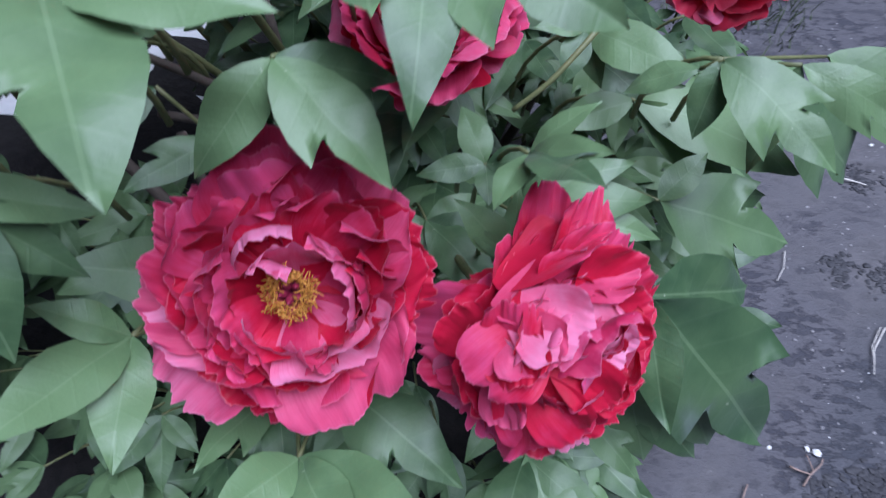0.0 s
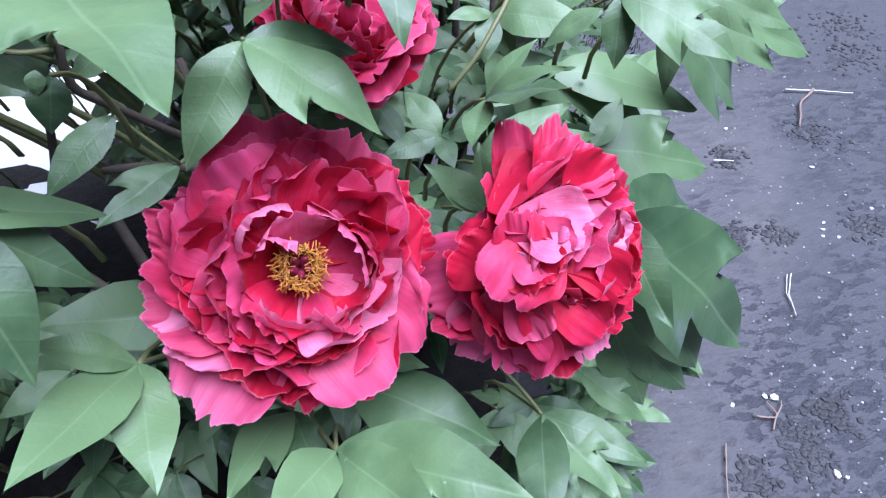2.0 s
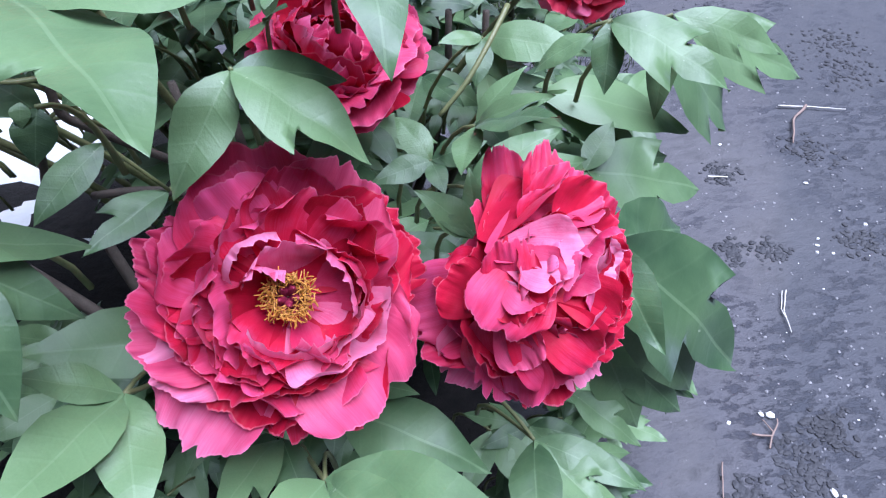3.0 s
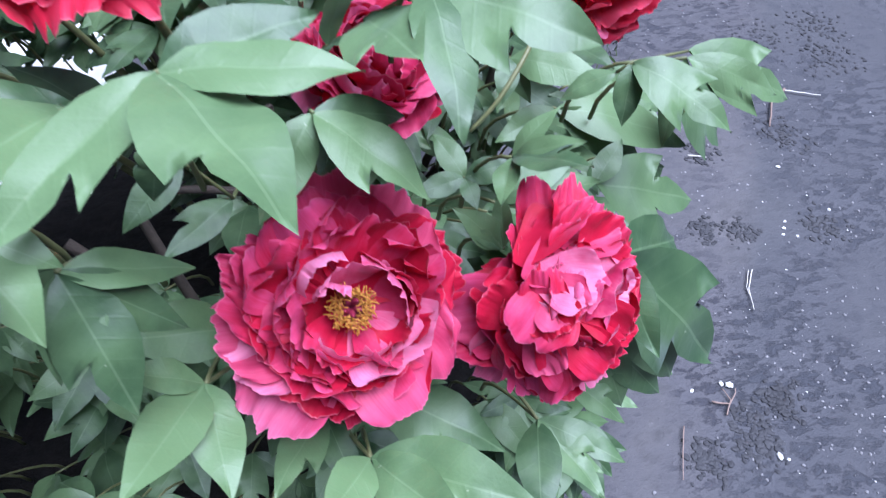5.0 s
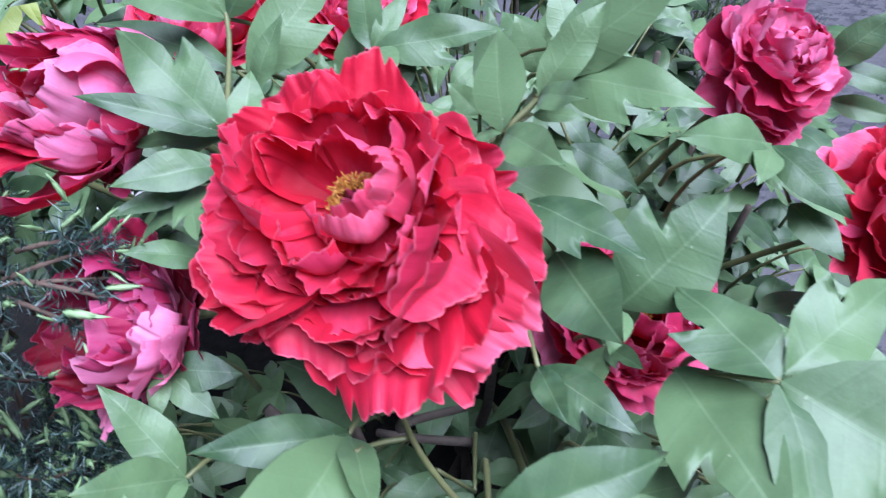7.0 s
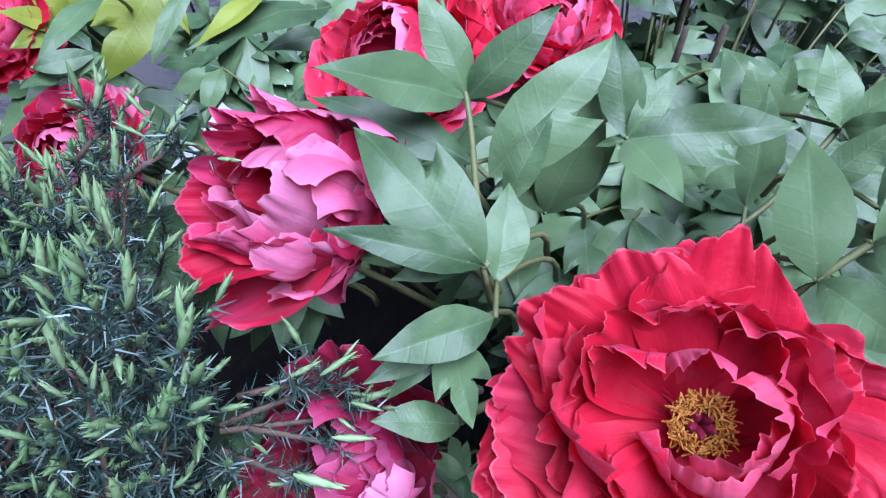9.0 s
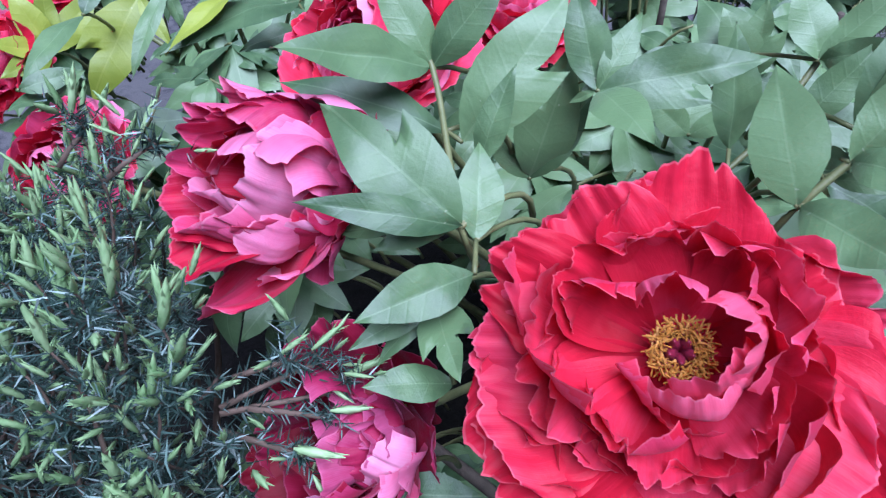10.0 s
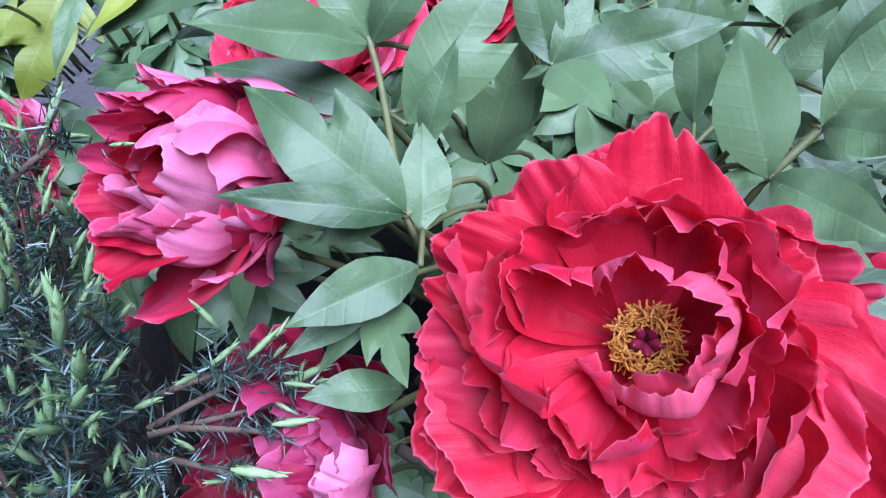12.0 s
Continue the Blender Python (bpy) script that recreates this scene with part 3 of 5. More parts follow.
def lay(head, axis, tint, pale, petals, seed, raised=0.0):
    """Petals one by one: kind (a star marks the paler ones), tip in centimetres from the head's middle, and width.
    raised: how far up the domed heart they spring, as a share of the tip's height."""
    rnd, axis = random.Random(seed), Vector(axis).normalized()
    for kind, x, y, z, width in petals:
        set_petal(head, axis, kind.strip("*"), pale if kind.endswith("*") else tint, (0.01 * x, 0.01 * y, 0.01 * z), 0.01 * width, rnd, raised)


def shingle(head, petals, seed):
    """Broad petals that lie over a domed heart with their faces out: tint, foot and tip in centimetres from the head's middle, and width."""
    rnd = random.Random(seed)
    for tint, foot, tip, width in petals:
        foot, tip = 0.01 * Vector(foot), 0.01 * Vector(tip)
        way = tip - foot
        foot -= way * 0.25
        way *= 1.25
        ob = part("petal", petal("guard", tint)[rnd.randrange(7)], None, head)
        turn = frame_from(way, (foot + tip).normalized())
        ob.matrix_basis = Matrix.Translation(foot) @ turn.to_4x4() @ Matrix.Diagonal((way.length, 0.0146 * width, 0.5 * (way.length + 0.01 * width), 1))


def peony(at, axis, radius, seed, tint, label, rows, centre=0.0, sepals=False, stem_to=None, pale="rose", group="peony blooms"):
    """A double bloom. rows: (kind, count, lift degrees, reach share, width share, share of pale petals) from the outside in.
    centre: the radius of the stamen ring, where it shows."""
    rnd = random.Random(seed)
    at, axis = Vector(at), Vector(axis).normalized()
    head = empty_thing("peony_flower", at, label, "flower", group)
    side = axis.orthogonal().normalized()
    basis = Matrix((side, axis.cross(side), axis)).transposed()
    turn0 = rnd.uniform(0, 6.28)
    for n, (kind, count, lift, reach, wide, light) in enumerate(rows):
        for k in range(count):
            a = turn0 + n * 0.7 + 6.283 * (k + rnd.uniform(-0.34, 0.34)) / count
            e = radians(lift + rnd.uniform(-13, 13))
            size = radius * reach * rnd.uniform(0.88, 1.10)
            tip = basis @ Vector((math.cos(a) * math.cos(e), math.sin(a) * math.cos(e), math.sin(e))) * size
            set_petal(head, axis, kind, pale if rnd.random() < light else tint, tip, radius * wide * rnd.uniform(0.85, 1.15), rnd, 0.65 if rows in (DOME, POMPON) else 0.0)
    if centre:
        fil, anth = stamen_meshes(seed, centre)
        for name, me, mat, lab in (("filament_ring", fil, FILAMENT, "dark red stamen filaments"), ("anther_ring", anth, ANTHER, "curly golden yellow anthers")):
            ob = tagged(part(name, me, mat, head, lab), kind="stuff")
            ob.matrix_basis = Matrix.Translation(axis * 0.008) @ basis.to_4x4()
        me = carpel_mesh(centre * 1.45)
        for k in range(5):
            ob = part("carpel", me, CARPEL, head)
            ob.matrix_basis = Matrix.Translation(axis * 0.013) @ basis.to_4x4() @ Matrix.Rotation(1.2566 * k, 4, "Z") @ Matrix.Translation((centre * 0.33, 0, 0))
    if sepals:
        for k in range(4):
            a = 1.57 * k + 0.4
            e = radians(rnd.uniform(-25, 20))
            way = basis @ Vector((math.cos(a) * math.cos(e), math.sin(a) * math.cos(e), math.sin(e)))
            ob = part("sepal", leaflet_mesh(0, 0.3, 0.1, k), SEPAL, head, "pale green sepal" if k == 0 else "")
            size = radius * 0.42
            ob.matrix_basis = Matrix.Translation(-axis * radius * 0.06) @ frame_from(way, axis).to_4x4() @ Matrix.Diagonal((size, size * 1.5, size, 1))
    if stem_to is not None:
        end = Vector(stem_to)
        back = at - axis * 0.10
        pts = bezier(at - axis * 0.003, back, end + Vector((0, 0, 0.2)), end, 12)
        part("flower_stem", tube([p - at for p in pts], [0.003 + 0.0003 * i for i in range(12)], 6), STEM, head)
    return head


FULL = [("guard", 7, 0, 1.0, 0.95, 0.2), ("guard", 7, 14, 0.96, 0.9, 0.2), ("cup", 7, 30, 0.86, 0.8, 0.2), ("cup", 7, 44, 0.76, 0.7, 0.2), ("roll", 7, 58, 0.66, 0.6, 0.3), ("roll", 5, 74, 0.58, 0.5, 0.3)]
DOME = [("guard", 7, -4, 1.0, 0.95, 0.1), ("frill", 8, 14, 0.98, 0.85, 0.2), ("frill", 8, 32, 0.95, 0.75, 0.3), ("frill", 7, 50, 0.92, 0.66, 0.4), ("tuft", 7, 66, 0.90, 0.60, 0.5), ("tuft", 5, 82, 0.88, 0.50, 0.6)]
CORE = [("guard", 8, -10, 0.84, 0.80, 0.2), ("cup", 7, 22, 0.62, 0.6, 0.1)]
PACKED = [("guard", 7, 6, 0.66, 0.7, 0.0), ("cup", 8, 34, 0.58, 0.55, 0.0), ("tuft", 7, 62, 0.56, 0.5, 0.2)]
POMPON = [("guard", 7, 8, 0.72, 0.7, 0.0), ("cup", 8, 34, 0.66, 0.55, 0.0), ("frill", 8, 56, 0.70, 0.55, 0.4), ("frill", 6, 78, 0.74, 0.5, 0.5)]
# ---- the blooms ----
pink_bloom = peony((-0.061, 0.400, 0.742), (0.140, -0.632, 0.762), 0.092, 3, "magenta", "wide open deep pink double peony bloom with golden stamens", CORE, 0.0145, False, ROOT + Vector((0.02, -0.16, 0.25)), "rose")
lay(pink_bloom, (0.140, -0.632, 0.762), "magenta", "rose", [
    ("guard*", -0.6, 7.4, 7.3, 6.1),
    ("guard", -2.8, 5.6, 6.9, 5.6),
    ("guard*", 5.9, 5.9, 4.9, 5.6),
    ("guard", 8.2, 3.0, 2.4, 5.9),
    ("guard", 9.3, 1.4, 0.2, 4.5),
    ("guard", 7.8, -1.9, -2.8, 5.3),
    ("guard*", 6.5, -3.8, -3.6, 5.5),
    ("guard*", 5.0, -6.2, -5.3, 6.9),
    ("guard", 3.1, -6.6, -5.7, 5.4),
    ("guard", -0.5, -6.7, -6.0, 4.3),
    ("guard", -3.0, -6.3, -5.0, 3.9),
    ("guard", -4.7, -6.0, -3.4, 4.8),
    ("guard*", -8.2, -6.2, -4.5, 5.5),
    ("guard*", -9.0, -3.3, -0.3, 4.7),
    ("guard*", -9.8, -1.3, 1.0, 5.4),
], 3)
lay(pink_bloom, (0.140, -0.632, 0.762), "magenta", "rose", [
    ("guard", -8.8, 0.3, 3.3, 4.4),
    ("guard", -8.2, 1.8, 4.5, 4.4),
    ("guard", -7.0, 3.1, 4.9, 3.8),
    ("frill", -4.5, 3.6, 6.2, 6.8),
    ("frill", -0.6, 3.8, 6.1, 4.5),
    ("frill", 2.9, 4.9, 6.1, 5.3),
    ("frill", 4.3, 3.3, 5.1, 4.6),
    ("frill", 5.9, 2.5, 4.1, 4.3),
    ("frill", 7.0, 0.5, 2.6, 5.3),
    ("frill", 6.7, -1.0, 0.8, 4.6),
    ("frill", -2.5, 1.7, 5.5, 5.0),
    ("frill", -6.3, 0.3, 4.3, 5.6),
    ("frill", -7.0, -1.8, 2.4, 5.3),
    ("roll", -5.1, -2.7, 2.0, 4.6),
    ("frill*", -5.9, -4.0, 0.4, 5.0),
], 18)
lay(pink_bloom, (0.140, -0.632, 0.762), "magenta", "rose", [
    ("frill", -5.0, -5.3, -1.1, 5.0),
    ("frill", -3.3, -5.7, -1.0, 4.3),
    ("frill", -1.0, -6.1, -1.4, 5.7),
    ("frill", 0.4, -6.9, -3.7, 5.2),
    ("frill", 1.8, -5.9, -2.1, 4.5),
    ("frill*", 4.5, -4.6, -1.4, 5.9),
    ("roll*", 2.7, -5.2, -0.4, 2.7),
    ("roll*", -1.5, 0.1, 4.9, 3.0),
    ("roll*", -1.1, -1.3, 4.1, 2.0),
    ("frill*", 1.1, 0.2, 4.7, 4.0),
    ("roll*", 3.8, -1.2, 3.0, 4.4),
    ("frill", -2.8, -2.2, 3.1, 3.3),
    ("roll*", 0.0, -4.5, 0.4, 4.0),
    ("frill", -2.4, -5.0, 0.5, 3.3),
    ("frill", -0.1, -5.5, -0.8, 4.7),
], 33)
lay(pink_bloom, (0.140, -0.632, 0.762), "magenta", "rose", [
    ("roll", 4.7, -2.1, 1.1, 3.8),
], 48)
path_bloom = peony((0.094, 0.393, 0.714), (0.480, -0.500, 0.720), 0.088, 7, "magenta", "full ruffled crimson peony bloom turned to the path", POMPON, 0.0, False, ROOT + Vector((0.07, -0.16, 0.25)), "rose")
lay(path_bloom, (0.480, -0.500, 0.720), "magenta", "rose", [
    ("guard", 0.7, 7.7, 6.3, 3.6),
    ("guard", 3.1, 6.6, 6.8, 3.1),
    ("guard", 4.6, 4.5, 6.2, 4.2),
    ("guard", 6.6, 2.6, 5.0, 4.9),
    ("guard", -2.8, 3.1, 3.0, 5.8),
    ("guard", -5.9, 2.0, 0.7, 4.7),
    ("guard", -8.7, 0.7, -1.9, 4.8),
    ("guard", -7.9, -0.7, -3.5, 4.0),
    ("guard*", -5.4, -3.2, -6.1, 5.3),
    ("guard", 7.1, 0.2, 2.9, 4.2),
    ("guard", 6.9, -1.6, 1.5, 3.8),
    ("guard", 6.6, -3.3, 0.0, 4.1),
    ("guard", 5.2, -5.2, -2.2, 4.5),
    ("guard*", 3.0, -6.3, -3.9, 4.2),
    ("guard", -2.4, -5.7, -5.5, 5.1),
], 7, 0.7)
lay(path_bloom, (0.480, -0.500, 0.720), "magenta", "rose", [
    ("guard", -0.4, -6.6, -5.3, 4.2),
    ("frill", -3.9, -2.8, -1.2, 5.7),
    ("frill", -0.7, 1.4, 4.1, 5.2),
    ("frill", -3.6, -0.4, 1.6, 4.9),
    ("frill", -2.7, -3.4, -1.1, 5.2),
    ("frill", -2.0, -2.1, 1.4, 4.4),
    ("frill", 3.1, 3.1, 5.9, 4.5),
    ("roll", 5.0, -4.6, 0.6, 4.0),
], 22, 0.7)
lay(path_bloom, (0.480, -0.500, 0.720), "magenta", "rose", [
    ("roll", 2.6, -5.4, 0.7, 3.9),
    ("roll", 0.9, -4.5, 1.6, 3.9),
    ("frill", 0.5, -5.9, -1.4, 4.7),
    ("frill", -3.0, -4.4, -2.8, 5.7),
    ("roll", -0.2, -4.2, 1.6, 3.6),
    ("frill", 2.8, -5.9, -1.5, 4.0),
], 37, 0.7)
shingle(path_bloom, [
    ("magenta", (-1.6, 1.2, 5.1), (3.3, 4.2, 6.5), 3.7),
    ("rose", (1.1, 0.8, 5.3), (5.8, 1.9, 5.2), 3.1),
    ("rose", (-1.3, -0.9, 5.3), (4.9, 2.1, 4.6), 3.7),
    ("rose", (1.1, -2.0, 5.0), (5.3, -2.9, 3.5), 3.0),
    ("magenta", (1.1, -3.3, 4.3), (5.0, -4.6, 1.9), 3.5),
    ("rose", (-1.2, -1.3, 5.2), (2.4, -3.3, 5.7), 3.6),
    ("magenta", (-0.1, -4.2, 3.6), (3.8, -5.9, -0.2), 4.5),
    ("rose", (-1.6, -2.1, 4.8), (0.2, -5.0, 4.9), 3.4),
], 41)
shingle(path_bloom, [
    ("magenta", (-1.2, -4.7, 2.6), (1.9, -6.5, -1.7), 4.4),
    ("magenta", (-1.8, -2.7, 4.5), (-1.2, -5.7, 3.9), 2.9),
    ("magenta", (-1.7, -4.6, 2.4), (-1.8, -1.2, 6.7), 2.6),
    ("magenta", (-0.6, -2.4, 4.9), (-3.9, -5.2, 2.7), 3.8),
    ("rose", (-2.6, -4.5, 1.7), (-1.5, -6.8, 0.4), 2.7),
    ("magenta", (-3.4, -4.2, 1.0), (-2.3, -6.1, -4.0), 4.7),
    ("magenta", (-3.7, -2.7, 3.0), (-5.8, -1.0, 3.8), 3.2),
], 42)
red_bloom = peony((-0.200, 0.594, 0.978), (-0.141, -0.402, 0.905), 0.09, 12, "crimson", "very large open bright red peony with dark red centre", CORE, 0.0118, False, ROOT + Vector((-0.02, -0.10, 0.25)), "coral")
lay(red_bloom, (-0.141, -0.402, 0.905), "crimson", "coral", [
    ("guard", 0.1, 5.9, 6.0, 4.7),
    ("guard", 3.4, 3.4, 4.9, 4.2),
    ("guard", -1.2, 5.7, 5.2, 2.7),
    ("cup", 0.4, 3.0, 5.4, 4.9),
    ("roll", 1.7, 1.6, 5.4, 2.1),
    ("guard", -4.5, 5.6, 4.4, 4.4),
    ("cup", -6.4, 4.2, 4.0, 5.0),
    ("guard", -8.3, 3.5, 2.5, 3.8),
    ("cup", -4.9, 2.3, 4.2, 3.7),
    ("roll", -4.7, 1.1, 4.0, 2.4),
    ("roll", -1.0, 0.8, 5.0, 2.1),
    ("cup", -6.6, -0.3, 3.9, 4.5),
    ("cup", -6.7, -2.4, 1.2, 5.0),
    ("guard", -9.0, -0.1, -0.1, 4.8),
    ("guard", -9.1, -3.3, -1.8, 5.2),
], 12)
lay(red_bloom, (-0.141, -0.402, 0.905), "crimson", "coral", [
    ("guard*", -7.8, -4.7, -3.7, 4.0),
    ("cup", -5.5, -4.0, 0.2, 4.3),
    ("roll", -3.3, -4.3, 1.4, 3.1),
    ("roll", -1.0, -3.4, 1.2, 3.6),
    ("cup", 1.9, -4.8, 1.9, 3.0),
    ("cup", -2.6, -5.4, 0.5, 3.5),
    ("cup", 0.8, -6.2, 0.5, 4.2),
    ("roll*", 1.3, -1.7, 4.8, 2.7),
    ("roll*", 0.4, -2.6, 4.0, 2.7),
    ("roll*", -0.3, -3.1, 3.2, 2.6),
    ("roll*", 2.6, -1.5, 4.4, 2.9),
    ("cup", 4.2, 0.7, 4.9, 3.9),
    ("cup", 7.9, 1.2, 2.2, 3.9),
    ("guard", 8.3, -0.3, 1.0, 3.5),
    ("guard", 5.8, 2.1, 3.2, 3.5),
], 27)
lay(red_bloom, (-0.141, -0.402, 0.905), "crimson", "coral", [
    ("cup", 5.0, -4.5, -0.4, 5.0),
    ("guard*", 8.1, -4.0, -0.1, 4.6),
    ("guard", 6.0, -5.7, -0.7, 4.5),
    ("guard*", 9.4, -5.7, -0.6, 5.6),
    ("guard*", 8.4, -7.9, -2.2, 5.6),
    ("guard*", 6.2, -8.9, -4.1, 6.1),
    ("guard", 1.6, -10.5, -4.8, 6.4),
    ("guard", -2.2, -8.1, -4.0, 7.3),
    ("guard*", -7.7, -4.8, -4.0, 4.9),
    ("guard", 6.9, -5.0, 0.4, 6.3),
    ("cup", 5.3, -8.3, -2.2, 6.6),
    ("cup", 0.0, -7.3, -1.9, 6.7),
    ("roll", 1.9, -6.7, 0.2, 6.1),
    ("roll", 1.6, -7.7, -1.0, 6.5),
    ("cup", -3.3, -6.6, -2.1, 6.9),
], 42)
lay(red_bloom, (-0.141, -0.402, 0.905), "crimson", "coral", [
    ("guard", -9.2, -1.5, -0.8, 6.9),
    ("guard", -9.0, -4.1, -2.5, 6.5),
], 57)
rose_bloom = peony((-0.382, 0.733, 0.932), (-0.713, -0.305, 0.631), 0.088, 15, "magenta", "pink-backed double peony bloom beside the juniper", PACKED, 0.0, False, ROOT + Vector((-0.08, -0.07, 0.25)), "rose")
lay(rose_bloom, (-0.713, -0.305, 0.631), "magenta", "rose", [
    ("cup*", -4.9, -1.9, 5.5, 7.4),
    ("cup*", -2.7, -3.7, 3.8, 4.9),
    ("cup*", -2.0, 1.8, 6.5, 7.1),
    ("cup*", -5.6, 3.7, 6.3, 3.4),
    ("cup", -7.6, 2.2, 6.0, 3.9),
    ("cup", -7.9, 0.2, 5.2, 3.9),
    ("cup", -8.3, -1.8, 4.4, 4.2),
    ("cup*", -6.6, -3.3, 4.0, 3.8),
    ("roll*", -6.1, -4.6, 3.5, 3.2),
    ("roll*", -4.5, -5.8, 2.0, 3.5),
    ("cup*", -2.8, -4.9, 1.8, 4.5),
    ("guard", -7.9, -8.2, -2.0, 6.9),
    ("guard", -9.4, -5.9, 0.3, 4.6),
    ("guard*", -4.5, -6.4, -1.5, 6.0),
    ("guard", -1.1, -5.5, -2.2, 4.8),
], 15)
lay(rose_bloom, (-0.713, -0.305, 0.631), "magenta", "rose", [
    ("roll", -4.8, 1.0, 5.7, 3.6),
    ("roll", -6.5, -1.4, 5.0, 3.5),
    ("guard", -9.9, -3.1, 2.3, 4.6),
    ("cup", -7.8, -4.8, 2.4, 3.9),
    ("cup", -5.1, -5.0, 2.7, 3.5),
    ("guard*", -0.4, 3.7, 3.6, 5.2),
    ("cup*", -0.9, 1.1, 5.2, 6.9),
    ("frill*", -3.5, -1.5, 5.8, 6.3),
    ("cup*", -4.0, -3.6, 5.1, 6.2),
], 30)
# hangs in its neighbours' shade, which its darkened petal tint imitates
droop_bloom = peony((-0.352, 0.600, 0.862), (-0.661, -0.521, 0.541), 0.08, 18, "shaded_magenta", "drooping magenta peony bloom with pale green sepals", PACKED, 0.0, True, ROOT + Vector((-0.07, -0.10, 0.25)), "rose")
lay(droop_bloom, (-0.661, -0.521, 0.541), "shaded_magenta", "rose", [
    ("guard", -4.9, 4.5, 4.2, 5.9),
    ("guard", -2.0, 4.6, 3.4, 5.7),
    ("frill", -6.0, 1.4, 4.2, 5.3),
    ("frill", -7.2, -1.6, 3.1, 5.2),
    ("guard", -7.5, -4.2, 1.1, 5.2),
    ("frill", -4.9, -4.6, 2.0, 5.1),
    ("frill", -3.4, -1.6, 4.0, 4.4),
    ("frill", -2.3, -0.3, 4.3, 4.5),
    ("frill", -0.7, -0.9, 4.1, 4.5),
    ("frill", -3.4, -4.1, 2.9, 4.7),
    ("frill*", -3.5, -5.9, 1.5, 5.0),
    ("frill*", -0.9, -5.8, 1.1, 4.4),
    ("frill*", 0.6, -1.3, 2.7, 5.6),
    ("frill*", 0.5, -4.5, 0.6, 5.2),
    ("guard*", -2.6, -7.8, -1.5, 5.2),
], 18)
lay(droop_bloom, (-0.661, -0.521, 0.541), "shaded_magenta", "rose", [
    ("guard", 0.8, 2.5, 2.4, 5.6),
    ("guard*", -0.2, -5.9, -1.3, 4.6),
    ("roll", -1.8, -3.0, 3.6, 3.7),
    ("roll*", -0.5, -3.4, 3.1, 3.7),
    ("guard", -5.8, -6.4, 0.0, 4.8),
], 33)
peony((-0.001, 0.666, 0.748), (0.1, -0.35, 0.93), .082, 9, "magenta", "crimson peony bloom half hidden under leaves", FULL, 0.015, False, ROOT + Vector((0.04, -0.09, 0.25)))
peony((0.240, 0.735, 0.800), (0.22, -0.50, 0.83), .080, 21, "coral", "bright red ruffled peony bloom at the bush's edge", DOME, 0.0, False, ROOT + Vector((0.10, -0.08, 0.25)))
peony((0.140, 0.872, 0.850), (0.35, -0.30, 0.85), .070, 24, "rose", "rose-pink ruffled peony bloom among leaves", DOME, 0.0, False, ROOT + Vector((0.08, -0.02, 0.25)))
peony((-0.368, 0.873, 0.910), (-0.2, -0.2, 0.95), .078, 27, "crimson", "red peony bloom behind broad leaves", FULL, 0.0, False, ROOT + Vector((-0.07, -0.02, 0.25)))
peony((-0.611, 0.804, 0.878), (-0.2, -0.4, 0.9), .060, 30, "magenta", "dark crimson peony bloom behind the juniper", FULL, 0.0, False, ROOT + Vector((-0.15, -0.04, 0.25)))
peony((-0.252, 1.047, 0.818), (0.1, -0.3, 0.94), .075, 33, "crimson", "red peony bloom deep in the foliage", FULL, 0.0, False, ROOT + Vector((-0.04, 0.03, 0.25)))
peony((-0.840, 1.220, 0.791), (0, -0.4, 0.9), .070, 36, "crimson", "distant red peony bloom among yellow-green leaves", FULL, 0.0, False, ROOT + Vector((-0.22, 0.08, 0.25)))
peony((-0.770, 0.965, 0.860), (0, -0.4, 0.9), .055, 39, "crimson", "small red peony bloom behind the juniper", FULL, 0.0, False, ROOT + Vector((-0.20, 0.00, 0.25)))
# ---- the leaves that stand out ----
compound_leaf((-0.063, 0.475, 0.863), (0.080, -0.550, 0.830), GREEN, [
    (None, (0.005, 0.420, 0.819), 0.46, 1),
    (None, (-0.111, 0.428, 0.814), 0.40, 0),
    (None, (0.002, 0.497, 0.828), 0.34, 0),
])
compound_leaf((0.206, 0.548, 0.812), (-0.200, -0.450, 0.860), GREEN, [
    (None, (0.278, 0.484, 0.775), 0.44, 3),
    (None, (0.195, 0.521, 0.765), 0.46, 0),
    ((0.330, 0.650, 0.735), (0.481, 0.639, 0.655), 0.36, 3),
    ((0.285, 0.600, 0.735), (0.394, 0.626, 0.611), 0.40, 1),
    ((0.196, 0.552, 0.800), (0.150, 0.560, 0.770), 0.42, 0),
])
compound_leaf((0.200, 0.545, 0.668), (-0.20, -0.44, 0.88), GREEN, [
    (None, (0.330, 0.549, 0.610), 0.50, 3),
    (None, (0.240, 0.580, 0.690), 0.46, 0),
    (None, (0.314, 0.595, 0.619), 0.36, 0),
])
compound_leaf((0.176, 0.440, 0.690), (-0.21, -0.37, 0.91), GREEN, [
    (None, (0.309, 0.401, 0.519), 0.42, 3),
    (None, (0.191, 0.354, 0.648), 0.40, 0),
    ((0.200, 0.445, 0.640), (0.278, 0.404, 0.480), 0.34, 0),
    (None, (0.281, 0.493, 0.621), 0.42, 1),
])
compound_leaf((0.191, 0.450, 0.546), (-0.18, -0.32, 0.93), GREEN, [
    (None, (0.279, 0.405, 0.436), 0.32, 0),
    (None, (0.228, 0.399, 0.436), 0.40, 0),
    ((0.158, 0.425, 0.496), (0.219, 0.375, 0.446), 0.36, 2),
])
compound_leaf((0.102, 0.367, 0.534), (-0.10, -0.25, 0.96), GREEN, [
    (None, (0.177, 0.311, 0.519), 0.36, 1),
    (None, (0.143, 0.283, 0.522), 0.42, 2),
    (None, (0.078, 0.271, 0.527), 0.42, 0),
])
